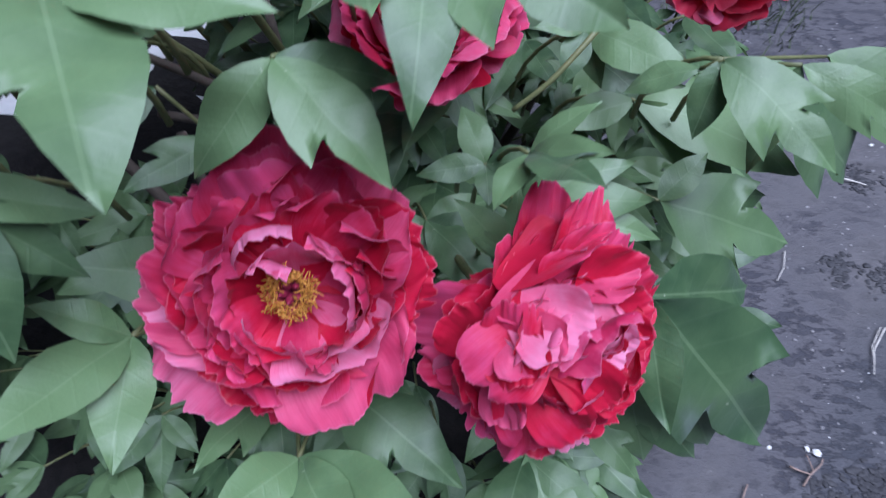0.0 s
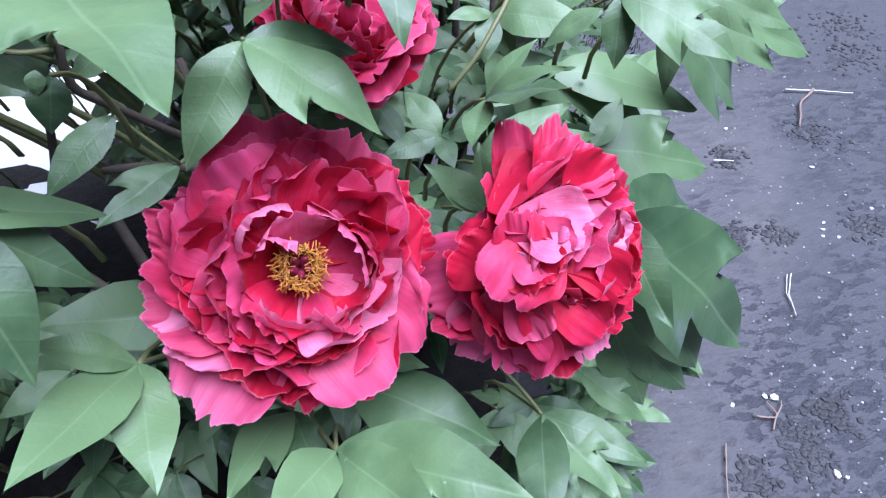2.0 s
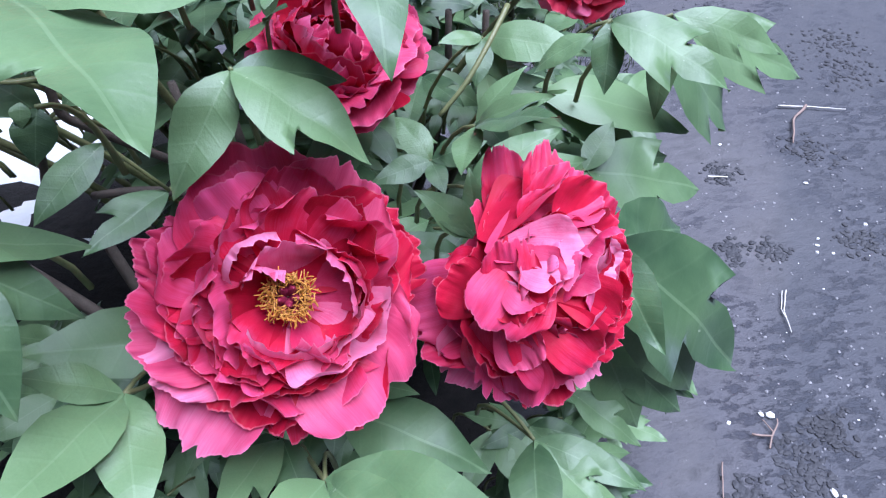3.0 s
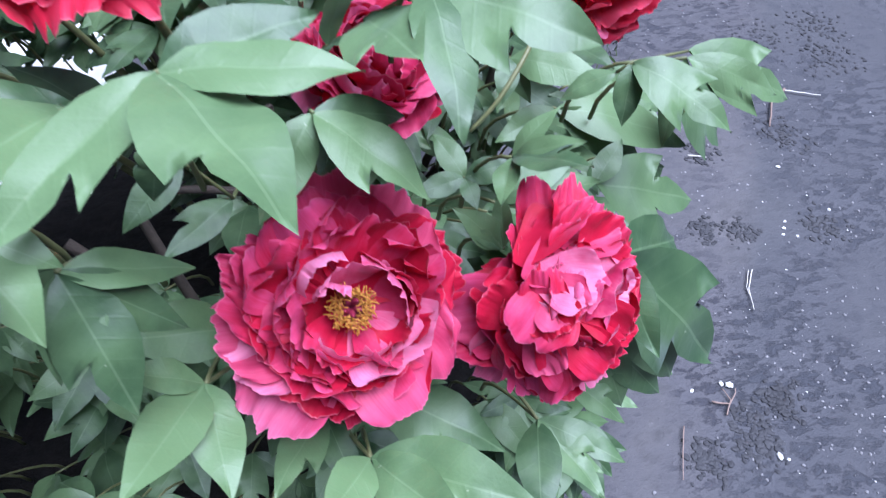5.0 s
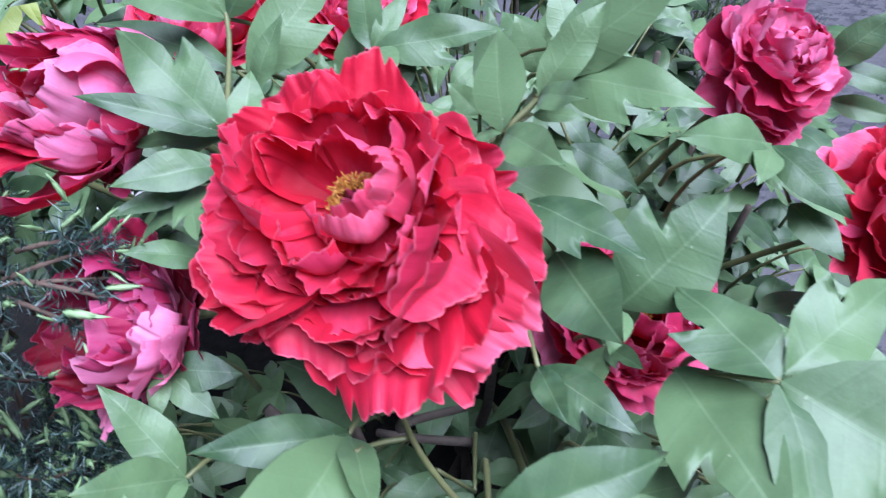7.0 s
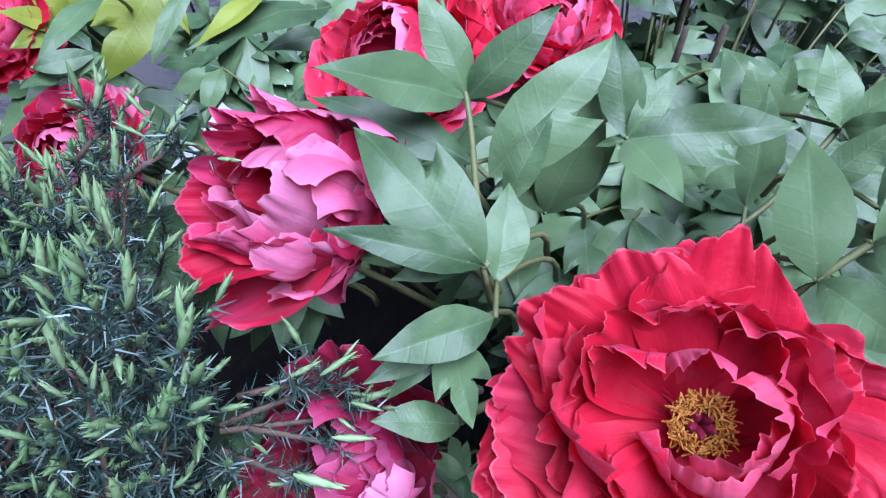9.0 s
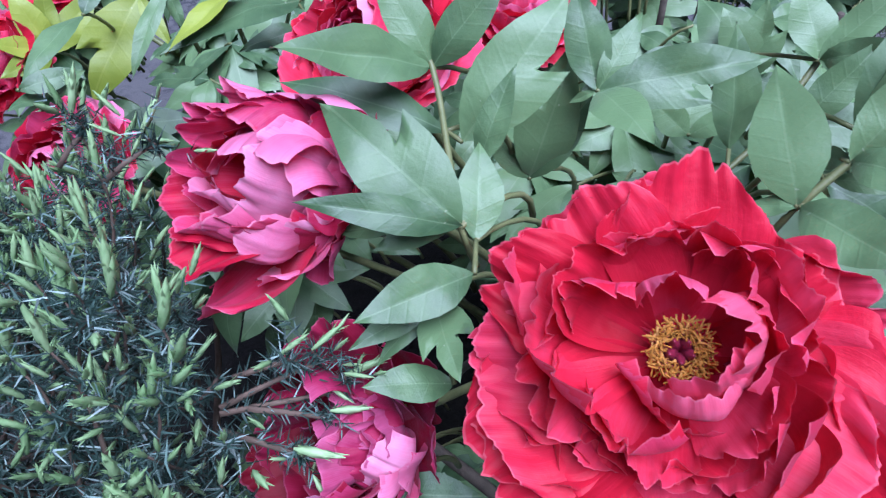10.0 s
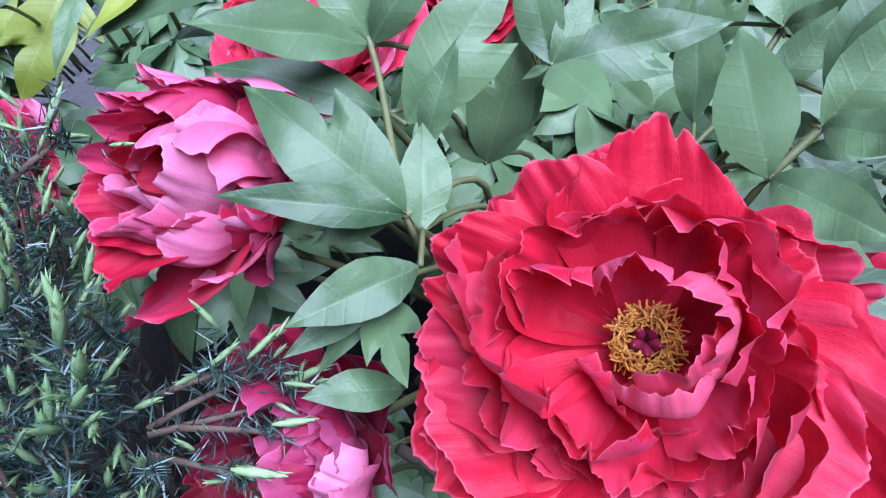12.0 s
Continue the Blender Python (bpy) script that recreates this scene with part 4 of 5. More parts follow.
compound_leaf((-0.063, 0.322, 0.641), (0.09, -0.26, 0.96), GREEN, [
    (None, (0.054, 0.251, 0.665), 0.40, 1),
    (None, (-0.103, 0.266, 0.681), 0.46, 0),
    (None, (-0.000, 0.241, 0.669), 0.42, 0),
])
compound_leaf((-0.052, 0.391, 0.609), (0.06, -0.31, 0.95), GREEN, [
    (None, (0.051, 0.320, 0.594), 0.46, 1),
    ((-0.032, 0.413, 0.609), (0.011, 0.377, 0.632), 0.34, 0),
])
compound_leaf((-0.097, 0.379, 0.610), (0.12, -0.30, 0.95), GREEN, [
    (None, (-0.144, 0.311, 0.623), 0.44, 2),
    (None, (-0.077, 0.305, 0.603), 0.36, 0),
    ((-0.139, 0.409, 0.615), (-0.165, 0.360, 0.619), 0.40, 0),
])
compound_leaf((-0.171, 0.374, 0.713), (0.24, -0.35, 0.91), GREEN, [
    (None, (-0.217, 0.369, 0.758), 0.40, 0),
    (None, (-0.207, 0.279, 0.760), 0.36, 0),
    (None, (-0.156, 0.285, 0.709), 0.42, 0),
])
compound_leaf((-0.155, 0.460, 0.645), (0.18, -0.38, 0.91), GREEN, [
    (None, (-0.254, 0.431, 0.702), 0.44, 0),
    (None, (-0.163, 0.502, 0.687), 0.40, 0),
])
compound_leaf((-0.139, 0.514, 0.754), (0.18, -0.50, 0.85), GREEN, [
    (None, (-0.193, 0.461, 0.754), 0.36, 1),
    ((-0.165, 0.513, 0.803), (-0.213, 0.470, 0.778), 0.38, 0),
])
compound_leaf((-0.213, 0.379, 0.855), (0.26, -0.37, 0.89), GREEN, [
    (None, (-0.150, 0.398, 0.816), 0.36, 0),
    (None, (-0.161, 0.372, 0.789), 0.36, 0),
    (None, (-0.193, 0.326, 0.774), 0.42, 1),
    (None, (-0.225, 0.336, 0.806), 0.34, 0),
])
compound_leaf((-0.256, 0.365, 0.916), (0.32, -0.30, 0.90), GREEN, [
    (None, (-0.208, 0.285, 0.900), 0.52, 0),
    (None, (-0.265, 0.299, 0.928), 0.44, 0),
])
compound_leaf((-0.252, 0.386, 0.901), (0.30, -0.32, 0.90), GREEN, [
    (None, (-0.206, 0.323, 0.866), 0.50, 1),
    ((-0.250, 0.386, 0.899), (-0.200, 0.365, 0.873), 0.46, 0),
    (None, (-0.274, 0.394, 0.922), 0.40, 0),
])
compound_leaf((-0.136, 0.431, 0.938), (0.112, -0.412, 0.922), GREEN, [
    (None, (-0.030, 0.420, 0.930), 0.36, 0),
    (None, (-0.077, 0.323, 0.921), 0.50, 1),
    (None, (-0.224, 0.352, 0.905), 0.32, 2),
    ((-0.139, 0.440, 0.932), (-0.048, 0.470, 0.936), 0.42, 1),
])
compound_leaf((-0.217, 0.515, 0.860), (0.179, -0.405, 0.905), GREEN, [
    (None, (-0.265, 0.386, 0.912), 0.34, 1),
    (None, (-0.298, 0.489, 0.896), 0.32, 0),
    (None, (-0.195, 0.455, 0.885), 0.34, 0),
])
compound_leaf((-0.208, 0.553, 0.803), (0.17, -0.36, 0.92), GREEN, [
    (None, (-0.267, 0.564, 0.867), 0.50, 0),
    ((-0.194, 0.553, 0.811), (-0.163, 0.577, 0.822), 0.46, 0),
])
compound_leaf((0.022, 0.515, 0.922), (-0.117, -0.455, 0.873), GREEN, [
    (None, (0.021, 0.405, 0.883), 0.34, 0),
    ((-0.017, 0.545, 0.880), (0.004, 0.434, 0.922), 0.46, 1),
    (None, (0.117, 0.440, 0.914), 0.58, 3),
    ((0.026, 0.520, 0.922), (0.111, 0.581, 0.921), 0.40, 2),
    (None, (-0.012, 0.590, 0.905), 0.56, 2),
])
compound_leaf((-0.045, 0.587, 0.886), (-0.024, -0.476, 0.864), GREEN, [
    (None, (0.022, 0.630, 0.945), 0.62, 2),
    (None, (-0.060, 0.545, 0.900), 0.44, 0),
])
compound_leaf((-0.103, 0.642, 0.930), (0.038, -0.517, 0.802), GREEN, [
    (None, (-0.038, 0.585, 0.938), 0.40, 1),
    ((-0.085, 0.617, 0.909), (-0.054, 0.544, 0.913), 0.62, 0),
])
compound_leaf((-0.103, 0.535, 0.905), (0.047, -0.456, 0.887), GREEN, [
    (None, (-0.056, 0.488, 0.917), 0.40, 1),
    (None, (-0.092, 0.494, 0.916), 0.40, 0),
])
compound_leaf((-0.125, 0.741, 0.864), (0.03, -0.49, 0.87), GREEN, [
    (None, (-0.020, 0.676, 0.846), 0.40, 1),
    (None, (-0.081, 0.689, 0.837), 0.36, 0),
    ((-0.117, 0.784, 0.885), (-0.120, 0.829, 0.957), 0.36, 0),
])
compound_leaf((-0.065, 0.806, 0.882), (-0.03, -0.54, 0.84), GREEN, [
    (None, (0.021, 0.790, 0.879), 0.34, 3),
    ((-0.052, 0.766, 0.865), (0.007, 0.733, 0.838), 0.40, 0),
    (None, (-0.019, 0.832, 0.930), 0.36, 0),
])
compound_leaf((0.086, 0.717, 0.905), (-0.143, -0.511, 0.779), GREEN, [
    (None, (0.001, 0.690, 0.941), 0.36, 0),
    (None, (0.060, 0.669, 0.912), 0.42, 0),
    (None, (0.127, 0.653, 0.891), 0.36, 0),
])
compound_leaf((0.103, 0.728, 0.879), (-0.21, -0.48, 0.85), GREEN, [
    (None, (0.141, 0.669, 0.867), 0.46, 0),
    ((0.114, 0.703, 0.856), (0.139, 0.650, 0.847), 0.50, 0),
    (None, (0.165, 0.707, 0.860), 0.30, 0),
])
compound_leaf((0.083, 0.481, 0.788), (-0.20, -0.23, 0.95), GREEN, [
    (None, (0.129, 0.453, 0.821), 0.34, 0),
    (None, (0.125, 0.501, 0.816), 0.36, 0),
    (None, (0.120, 0.421, 0.828), 0.36, 2),
    (None, (0.062, 0.435, 0.785), 0.40, 0),
])
compound_leaf((-0.313, 0.780, 0.982), (0.09, -0.52, 0.85), GREEN, [
    (None, (-0.388, 0.740, 1.039), 0.30, 0),
    (None, (-0.343, 0.822, 1.029), 0.36, 0),
    (None, (-0.261, 0.808, 1.028), 0.34, 0),
])
compound_leaf((-0.296, 0.675, 0.964), (0.07, -0.40, 0.91), GREEN, [
    (None, (-0.369, 0.733, 1.007), 0.42, 1),
    (None, (-0.377, 0.668, 1.002), 0.22, 0),
    ((-0.299, 0.681, 0.954), (-0.373, 0.691, 0.942), 0.30, 2),
    ((-0.287, 0.719, 0.960), (-0.263, 0.756, 1.002), 0.30, 0),
])
compound_leaf((-0.307, 0.753, 0.955), (0.08, -0.48, 0.88), GREEN, [
    (None, (-0.407, 0.774, 0.987), 0.26, 0),
    ((-0.297, 0.742, 0.956), (-0.229, 0.807, 1.008), 0.40, 1),
])
compound_leaf((-0.289, 0.670, 0.957), (0.05, -0.39, 0.92), GREEN, [
    (None, (-0.285, 0.722, 0.978), 0.46, 0),
    ((-0.289, 0.643, 0.968), (-0.345, 0.610, 0.983), 0.38, 0),
])
compound_leaf((-0.311, 0.636, 0.954), (0.10, -0.34, 0.94), GREEN, [
    (None, (-0.352, 0.605, 0.964), 0.28, 0),
    (None, (-0.296, 0.589, 0.959), 0.50, 3),
    (None, (-0.343, 0.607, 0.938), 0.26, 0),
    ((-0.303, 0.601, 0.926), (-0.348, 0.593, 0.944), 0.42, 0),
])
compound_leaf((-0.256, 0.782, 0.867), (-0.00, -0.43, 0.90), GREEN, [
    (None, (-0.222, 0.828, 0.951), 0.40, 2),
    (None, (-0.207, 0.815, 0.920), 0.34, 0),
    (None, (-0.287, 0.810, 0.896), 0.36, 0),
])
compound_leaf((-0.212, 0.786, 0.947), (-0.07, -0.50, 0.87), GREEN, [
    (None, (-0.109, 0.787, 0.962), 0.33, 1),
    (None, (-0.190, 0.720, 0.969), 0.40, 0),
    (None, (-0.181, 0.825, 0.974), 0.32, 0),
    (None, (-0.221, 0.848, 0.981), 0.40, 0),
    (None, (-0.229, 0.790, 0.934), 0.28, 0),
])
compound_leaf((-0.116, 0.688, 0.948), (-0.24, -0.38, 0.89), GREEN, [
    (None, (-0.117, 0.768, 0.976), 0.46, 0),
    (None, (-0.085, 0.630, 0.971), 0.44, 0),
    (None, (-0.137, 0.703, 0.930), 0.40, 0),
    ((-0.096, 0.703, 0.951), (-0.061, 0.686, 0.959), 0.30, 0),
])
compound_leaf((-0.093, 0.702, 0.967), (-0.28, -0.41, 0.87), GREEN, [
    (None, (-0.050, 0.731, 1.017), 0.40, 0),
    (None, (-0.070, 0.663, 0.994), 0.44, 0),
    (None, (-0.097, 0.727, 0.943), 0.36, 0),
])
compound_leaf((-0.045, 0.849, 0.900), (-0.26, -0.47, 0.84), GREEN, [
    (None, (-0.059, 0.897, 0.937), 0.50, 0),
    (None, (-0.022, 0.826, 0.906), 0.36, 0),
    (None, (0.006, 0.868, 0.948), 0.36, 0),
    (None, (-0.009, 0.815, 0.938), 0.34, 0),
])
compound_leaf((-0.125, 0.842, 0.836), (-0.15, -0.44, 0.89), GREEN, [
    (None, (-0.118, 0.891, 0.862), 0.60, 0),
    (None, (-0.155, 0.868, 0.854), 0.56, 0),
    (None, (-0.081, 0.839, 0.867), 0.42, 0),
])
compound_leaf((-0.062, 0.902, 0.836), (-0.21, -0.47, 0.86), GREEN, [
    (None, (-0.086, 0.944, 0.878), 0.50, 0),
    (None, (-0.054, 0.938, 0.887), 0.50, 1),
    (None, (-0.019, 0.874, 0.829), 0.50, 0),
    (None, (-0.094, 0.984, 0.859), 0.50, 0),
])
compound_leaf((-0.433, 0.929, 0.930), (0.20, -0.55, 0.81), GREEN, [
    (None, (-0.510, 0.834, 0.964), 0.26, 0),
    (None, (-0.505, 0.914, 0.961), 0.30, 0),
], back_bush)
compound_leaf((-0.444, 0.947, 0.887), (0.20, -0.53, 0.83), GREEN, [
    (None, (-0.492, 0.909, 0.901), 0.34, 0),
    (None, (-0.413, 0.990, 0.901), 0.40, 0),
], back_bush)
compound_leaf((-0.631, 0.852, 0.919), (0.41, -0.43, 0.81), GREEN, [
    (None, (-0.596, 0.862, 0.932), 0.40, 0),
    (None, (-0.643, 0.820, 0.935), 0.40, 0),
], back_bush)
compound_leaf((-0.318, 0.494, 0.845), (0.28, -0.26, 0.92), GREEN, [
    (None, (-0.362, 0.532, 0.898), 0.34, 0),
    (None, (-0.358, 0.467, 0.896), 0.40, 0),
    (None, (-0.323, 0.465, 0.858), 0.40, 0),
])
compound_leaf((-0.324, 0.444, 0.875), (0.32, -0.21, 0.93), GREEN, [
    (None, (-0.357, 0.454, 0.903), 0.40, 0),
    (None, (-0.335, 0.473, 0.883), 0.34, 0),
    (None, (-0.292, 0.421, 0.871), 0.40, 0),
])
compound_leaf((-0.344, 0.560, 0.862), (0.30, -0.33, 0.90), GREEN, [
    (None, (-0.292, 0.559, 0.857), 0.50, 0),
    (None, (-0.305, 0.532, 0.846), 0.42, 0),
    (None, (-0.343, 0.527, 0.852), 0.42, 0),
])
compound_leaf((0.080, 0.500, 0.715), (-0.09, -0.47, 0.88), GREEN, [
    (None, (0.183, 0.506, 0.714), 0.34, 0),
    (None, (0.165, 0.521, 0.739), 0.34, 0),
    (None, (0.193, 0.490, 0.686), 0.28, 0),
])
compound_leaf((0.078, 0.459, 0.701), (-0.09, -0.43, 0.90), GREEN, [
    (None, (0.036, 0.478, 0.744), 0.44, 0),
    (None, (0.042, 0.464, 0.729), 0.30, 0),
    (None, (0.081, 0.495, 0.740), 0.34, 0),
])
compound_leaf((0.056, 0.519, 0.733), (-0.07, -0.50, 0.86), GREEN, [
    (None, (0.005, 0.508, 0.731), 0.40, 0),
    (None, (0.060, 0.486, 0.725), 0.50, 0),
    (None, (0.102, 0.519, 0.743), 0.50, 0),
    (None, (0.035, 0.560, 0.751), 0.50, 0),
])
compound_leaf((0.131, 0.645, 0.759), (-0.14, -0.58, 0.81), GREEN, [
    (None, (0.114, 0.609, 0.732), 0.50, 0),
    (None, (0.210, 0.593, 0.757), 0.40, 0),
    (None, (0.148, 0.617, 0.721), 0.40, 0),
    (None, (0.088, 0.635, 0.766), 0.40, 0),
])
compound_leaf((0.179, 0.622, 0.706), (-0.18, -0.52, 0.83), GREEN, [
    (None, (0.286, 0.602, 0.624), 0.30, 0),
    (None, (0.340, 0.606, 0.634), 0.34, 0),
    (None, (0.109, 0.603, 0.688), 0.40, 0),
])
compound_leaf((0.259, 0.552, 0.806), (-0.32, -0.44, 0.84), GREEN, [
    (None, (0.353, 0.531, 0.766), 0.30, 1),
    (None, (0.244, 0.522, 0.731), 0.30, 0),
])
compound_leaf((-0.045, 0.589, 0.834), (-0.24, -0.19, 0.95), GREEN, [
    (None, (-0.028, 0.559, 0.855), 0.44, 1),
    (None, (-0.070, 0.544, 0.833), 0.44, 0),
    (None, (-0.015, 0.636, 0.870), 0.50, 0),
])
compound_leaf((-0.078, 0.733, 0.957), (-0.23, -0.41, 0.88), GREEN, [
    (None, (0.005, 0.736, 1.041), 0.36, 0),
    (None, (0.007, 0.664, 0.985), 0.36, 1),
    (None, (-0.006, 0.778, 1.027), 0.40, 0),
])
compound_leaf((-0.155, 0.438, 0.880), (0.27, -0.55, 0.79), GREEN, [
    ((-0.161, 0.438, 0.884), (-0.164, 0.430, 0.874), 0.70, 0),
    (None, (-0.163, 0.420, 0.857), 0.70, 0),
])
compound_leaf((-0.716, 0.980, 0.858), (0.40, -0.48, 0.78), YELLOW, [
    (None, (-0.742, 0.945, 0.902), 0.36, 0),
    (None, (-0.733, 1.008, 0.918), 0.40, 0),
    (None, (-0.708, 1.022, 0.914), 0.30, 0),
    (None, (-0.668, 1.036, 0.890), 0.34, 0),
    (None, (-0.737, 0.927, 0.876), 0.40, 0),
], back_bush)
compound_leaf((-0.624, 1.022, 0.884), (0.32, -0.55, 0.77), YELLOW, [
    (None, (-0.680, 0.939, 0.828), 0.44, 1),
    (None, (-0.640, 0.980, 0.840), 0.34, 0),
    (None, (-0.600, 0.990, 0.845), 0.30, 0),
], back_bush)
compound_leaf((-0.464, 0.906, 0.963), (0.25, -0.55, 0.79), YELLOW, [
    (None, (-0.501, 0.825, 0.970), 0.20, 0),
], back_bush)
compound_leaf((-0.544, 0.942, 0.945), (0.32, -0.53, 0.78), GREEN, [
    (None, (-0.572, 0.874, 0.910), 0.20, 0),
    (None, (-0.539, 0.925, 0.912), 0.30, 0),
], back_bush)
compound_leaf((-0.623, 0.934, 0.931), (0.38, -0.49, 0.78), GREEN, [
    (None, (-0.638, 0.837, 0.939), 0.20, 0),
    (None, (-0.613, 0.974, 0.941), 0.40, 0),
], back_bush)
compound_leaf((-0.638, 0.837, 0.939), (0.43, -0.43, 0.80), GREEN, [
    (None, (-0.600, 0.865, 0.930), 0.36, 0),
], back_bush)
compound_leaf((0.227, 0.909, 0.833), (-0.27, -0.51, 0.82), GREEN, [
    (None, (0.309, 0.876, 0.820), 0.30, 0),
    (None, (0.277, 0.916, 0.892), 0.46, 0),
    (None, (0.184, 0.944, 0.855), 0.40, 0),
])
compound_leaf((0.239, 0.902, 0.795), (-0.27, -0.49, 0.83), GREEN, [
    (None, (0.315, 0.876, 0.788), 0.30, 0),
    (None, (0.191, 0.906, 0.803), 0.40, 0),
])
stalk([(-0.333, 0.830, 1.019), (-0.313, 0.780, 0.982), (-0.304, 0.725, 0.969), (-0.297, 0.677, 0.963), (-0.291, 0.675, 0.923)], .0021, STEM)
stalk([(-0.126, 0.688, 0.909), (-0.115, 0.690, 0.946), (-0.092, 0.703, 0.965), (-0.057, 0.720, 0.997)], .0024, STEM)
stalk([(-0.120, 0.782, 0.853), (-0.085, 0.809, 0.865), (-0.041, 0.856, 0.894), (-0.014, 0.885, 0.915)], .0026, STEM)
stalk([(-0.125, 0.842, 0.836), (-0.119, 0.856, 0.838), (-0.117, 0.889, 0.860)], .0018, STEM)
stalk([(0.075, 0.578, 0.731), (0.102, 0.588, 0.753), (0.128, 0.608, 0.776), (0.151, 0.634, 0.792)], .0024, STEM)
stalk([(-0.171, 0.374, 0.713), (-0.164, 0.393, 0.691), (-0.149, 0.428, 0.658)], .0020, STEM)
stalk([(-0.063, 0.322, 0.641), (-0.073, 0.345, 0.621), (-0.085, 0.377, 0.594)], .0020, STEM)
stalk([(0.102, 0.367, 0.534), (0.094, 0.391, 0.533), (0.080, 0.428, 0.528)], .0020, STEM)
stalk([(-0.144, 0.456, 0.898), (-0.158, 0.475, 0.884), (-0.177, 0.509, 0.863), (-0.200, 0.570, 0.827)], .0020, STEM)
stalk([(-0.211, 0.500, 0.869), (-0.197, 0.510, 0.858), (-0.180, 0.514, 0.855)], .0018, STEM)
stalk([(-0.182, 0.533, 0.852), (-0.190, 0.536, 0.818), (-0.182, 0.557, 0.785), (-0.145, 0.604, 0.704)], .0035, BARK)
stalk([(-0.220, 0.579, 0.711), (-0.181, 0.572, 0.713), (-0.140, 0.575, 0.698)], .0040, BARK)
stalk([(-0.370, 0.676, 0.555), (-0.316, 0.648, 0.491), (-0.270, 0.623, 0.420)], .0080, BARK)
stalk([(-0.284, 0.686, 0.575), (-0.271, 0.663, 0.512), (-0.250, 0.634, 0.420)], .0070, BARK)
stalk([(-0.296, 0.704, 0.700), (-0.317, 0.727, 0.652), (-0.344, 0.734, 0.588)], .0045, BARK)
# ---- the foliage behind them ----
CANOPY = [(-0.07, 0.42, 0.70), (0.11, 0.45, 0.60), (0.30, 0.52, 0.45), (0.42, 0.66, 0.42), (-0.20, 0.62, 0.88), (0.05, 0.52, 0.80), (0.19, 0.78, 0.76), (0.14, 0.90, 0.80), (-0.10, 0.95, 0.88), (-0.40, 0.78, 0.88), (-0.35, 0.60, 0.78), (-0.22, 0.42, 0.60), (-0.02, 0.32, 0.42), (-0.10, 1.40, 0.85), (-0.60, 1.10, 0.80), (-0.9, 1.3, 0.9), (-0.5, 1.9, 0.9), (-0.75, 0.95, 0.85)]


def canopy(x, y):
    total = weight = 0.0
    for cx, cy, cz in CANOPY:
        w = 1 / ((x - cx) ** 2 + (y - cy) ** 2 + 0.002) ** 1.5
        total, weight = total + w * cz, weight + w
    return total / weight


GAP_FROM, GAP_TO = Vector((-0.20, 0.46, 0.80)), Vector((-0.52, 1.05, 0.30))


def filler(plant, seed, count, middle, radii, deep, shallow=0.07):
    rnd = random.Random(seed)
    made = 0
    while made < count:
        x, y = middle[0] + rnd.uniform(-1, 1) * radii[0], middle[1] + rnd.uniform(-1, 1) * radii[1]
        if ((x - middle[0]) / radii[0]) ** 2 + ((y - middle[1]) / radii[1]) ** 2 > 1:
            continue
        z = canopy(x, y) - rnd.uniform(shallow, deep)
        if y < 0.80 and x < -0.10 and shallow < 0.2:
            continue
        if y < 0.54:
            z -= 0.10
        node = Vector((x, y, z))
        # an open gap at the bush's side shows bare wood and the wall
        along = (node - GAP_FROM).dot(GAP_TO - GAP_FROM) / (GAP_TO - GAP_FROM).length_squared
        if 0 < along < 1 and (node - GAP_FROM.lerp(GAP_TO, along)).length < 0.15:
            made += 1
            continue
        out = Vector((x - plant.location.x, y - plant.location.y, 0)) + Vector((0, -0.25, 0))
        head = math.atan2(out.y, out.x) + rnd.uniform(-0.9, 0.9)
        leaflets = []
        for k in range(rnd.choice((3, 3, 5))):
            a = head + (0, 0.85, -0.85, 1.6, -1.6)[k] + rnd.uniform(-0.2, 0.2)
            size = rnd.uniform(0.075, 0.115) * (1.0 if k == 0 else 0.85)
            drop = rnd.uniform(-0.55, 0.1)
            tip = node + size * Vector((math.cos(a) * math.cos(drop), math.sin(a) * math.cos(drop), math.sin(drop)))
            leaflets.append((None, tip, rnd.uniform(0.34, 0.5), rnd.choice((0, 0, 0, 1, 2, 3))))
        compound_leaf(node, (rnd.uniform(-0.3, 0.3), rnd.uniform(-0.6, 0.1), 1.0), GREEN, leaflets, plant, rnd)
        made += 1


filler(bush, 11, 280, (-0.14, 0.92), (0.60, 0.62), 0.42)
filler(bush, 14, 46, (-0.28, 0.62), (0.22, 0.26), 0.50, 0.30)
filler(bush, 17, 70, (-0.46, 0.66), (0.24, 0.30), 0.62, 0.34)
filler(bush, 15, 130, (0.02, 1.02), (0.32, 0.36), 0.50)
filler(back_bush, 13, 60, (-0.72, 1.05), (0.30, 0.26), 0.20)
filler(back_bush, 16, 34, (-0.86, 1.50), (0.26, 0.24), 0.24)
filler(back_bush, 12, 80, (-0.20, 1.50), (0.46, 0.50), 0.30)


def woody_stems():
    rnd = random.Random(3)
    for k in range(16):
        a = rnd.uniform(0, 6.283)
        foot = ROOT + Vector((0.10 * math.cos(a), 0.10 * math.sin(a), -0.02))
        r = rnd.uniform(0.15, 0.42)
        b = a + rnd.uniform(-0.4, 0.4)
        tip = Vector((ROOT.x + r * math.cos(b), ROOT.y + r * math.sin(b) - 0.05, 0))
        tip.z = canopy(tip.x, tip.y) - 0.12
        mid = foot.lerp(tip, 0.4) + Vector((rnd.uniform(-0.06, 0.06), rnd.uniform(-0.06, 0.06), 0.05))
        pts = bezier(foot, mid, tip - Vector((0, 0, 0.25)), tip, 12)
        under(part("stem", tube(pts, [0.011 - 0.0006 * i for i in range(12)], 7), BARK), bush)


woody_stems()


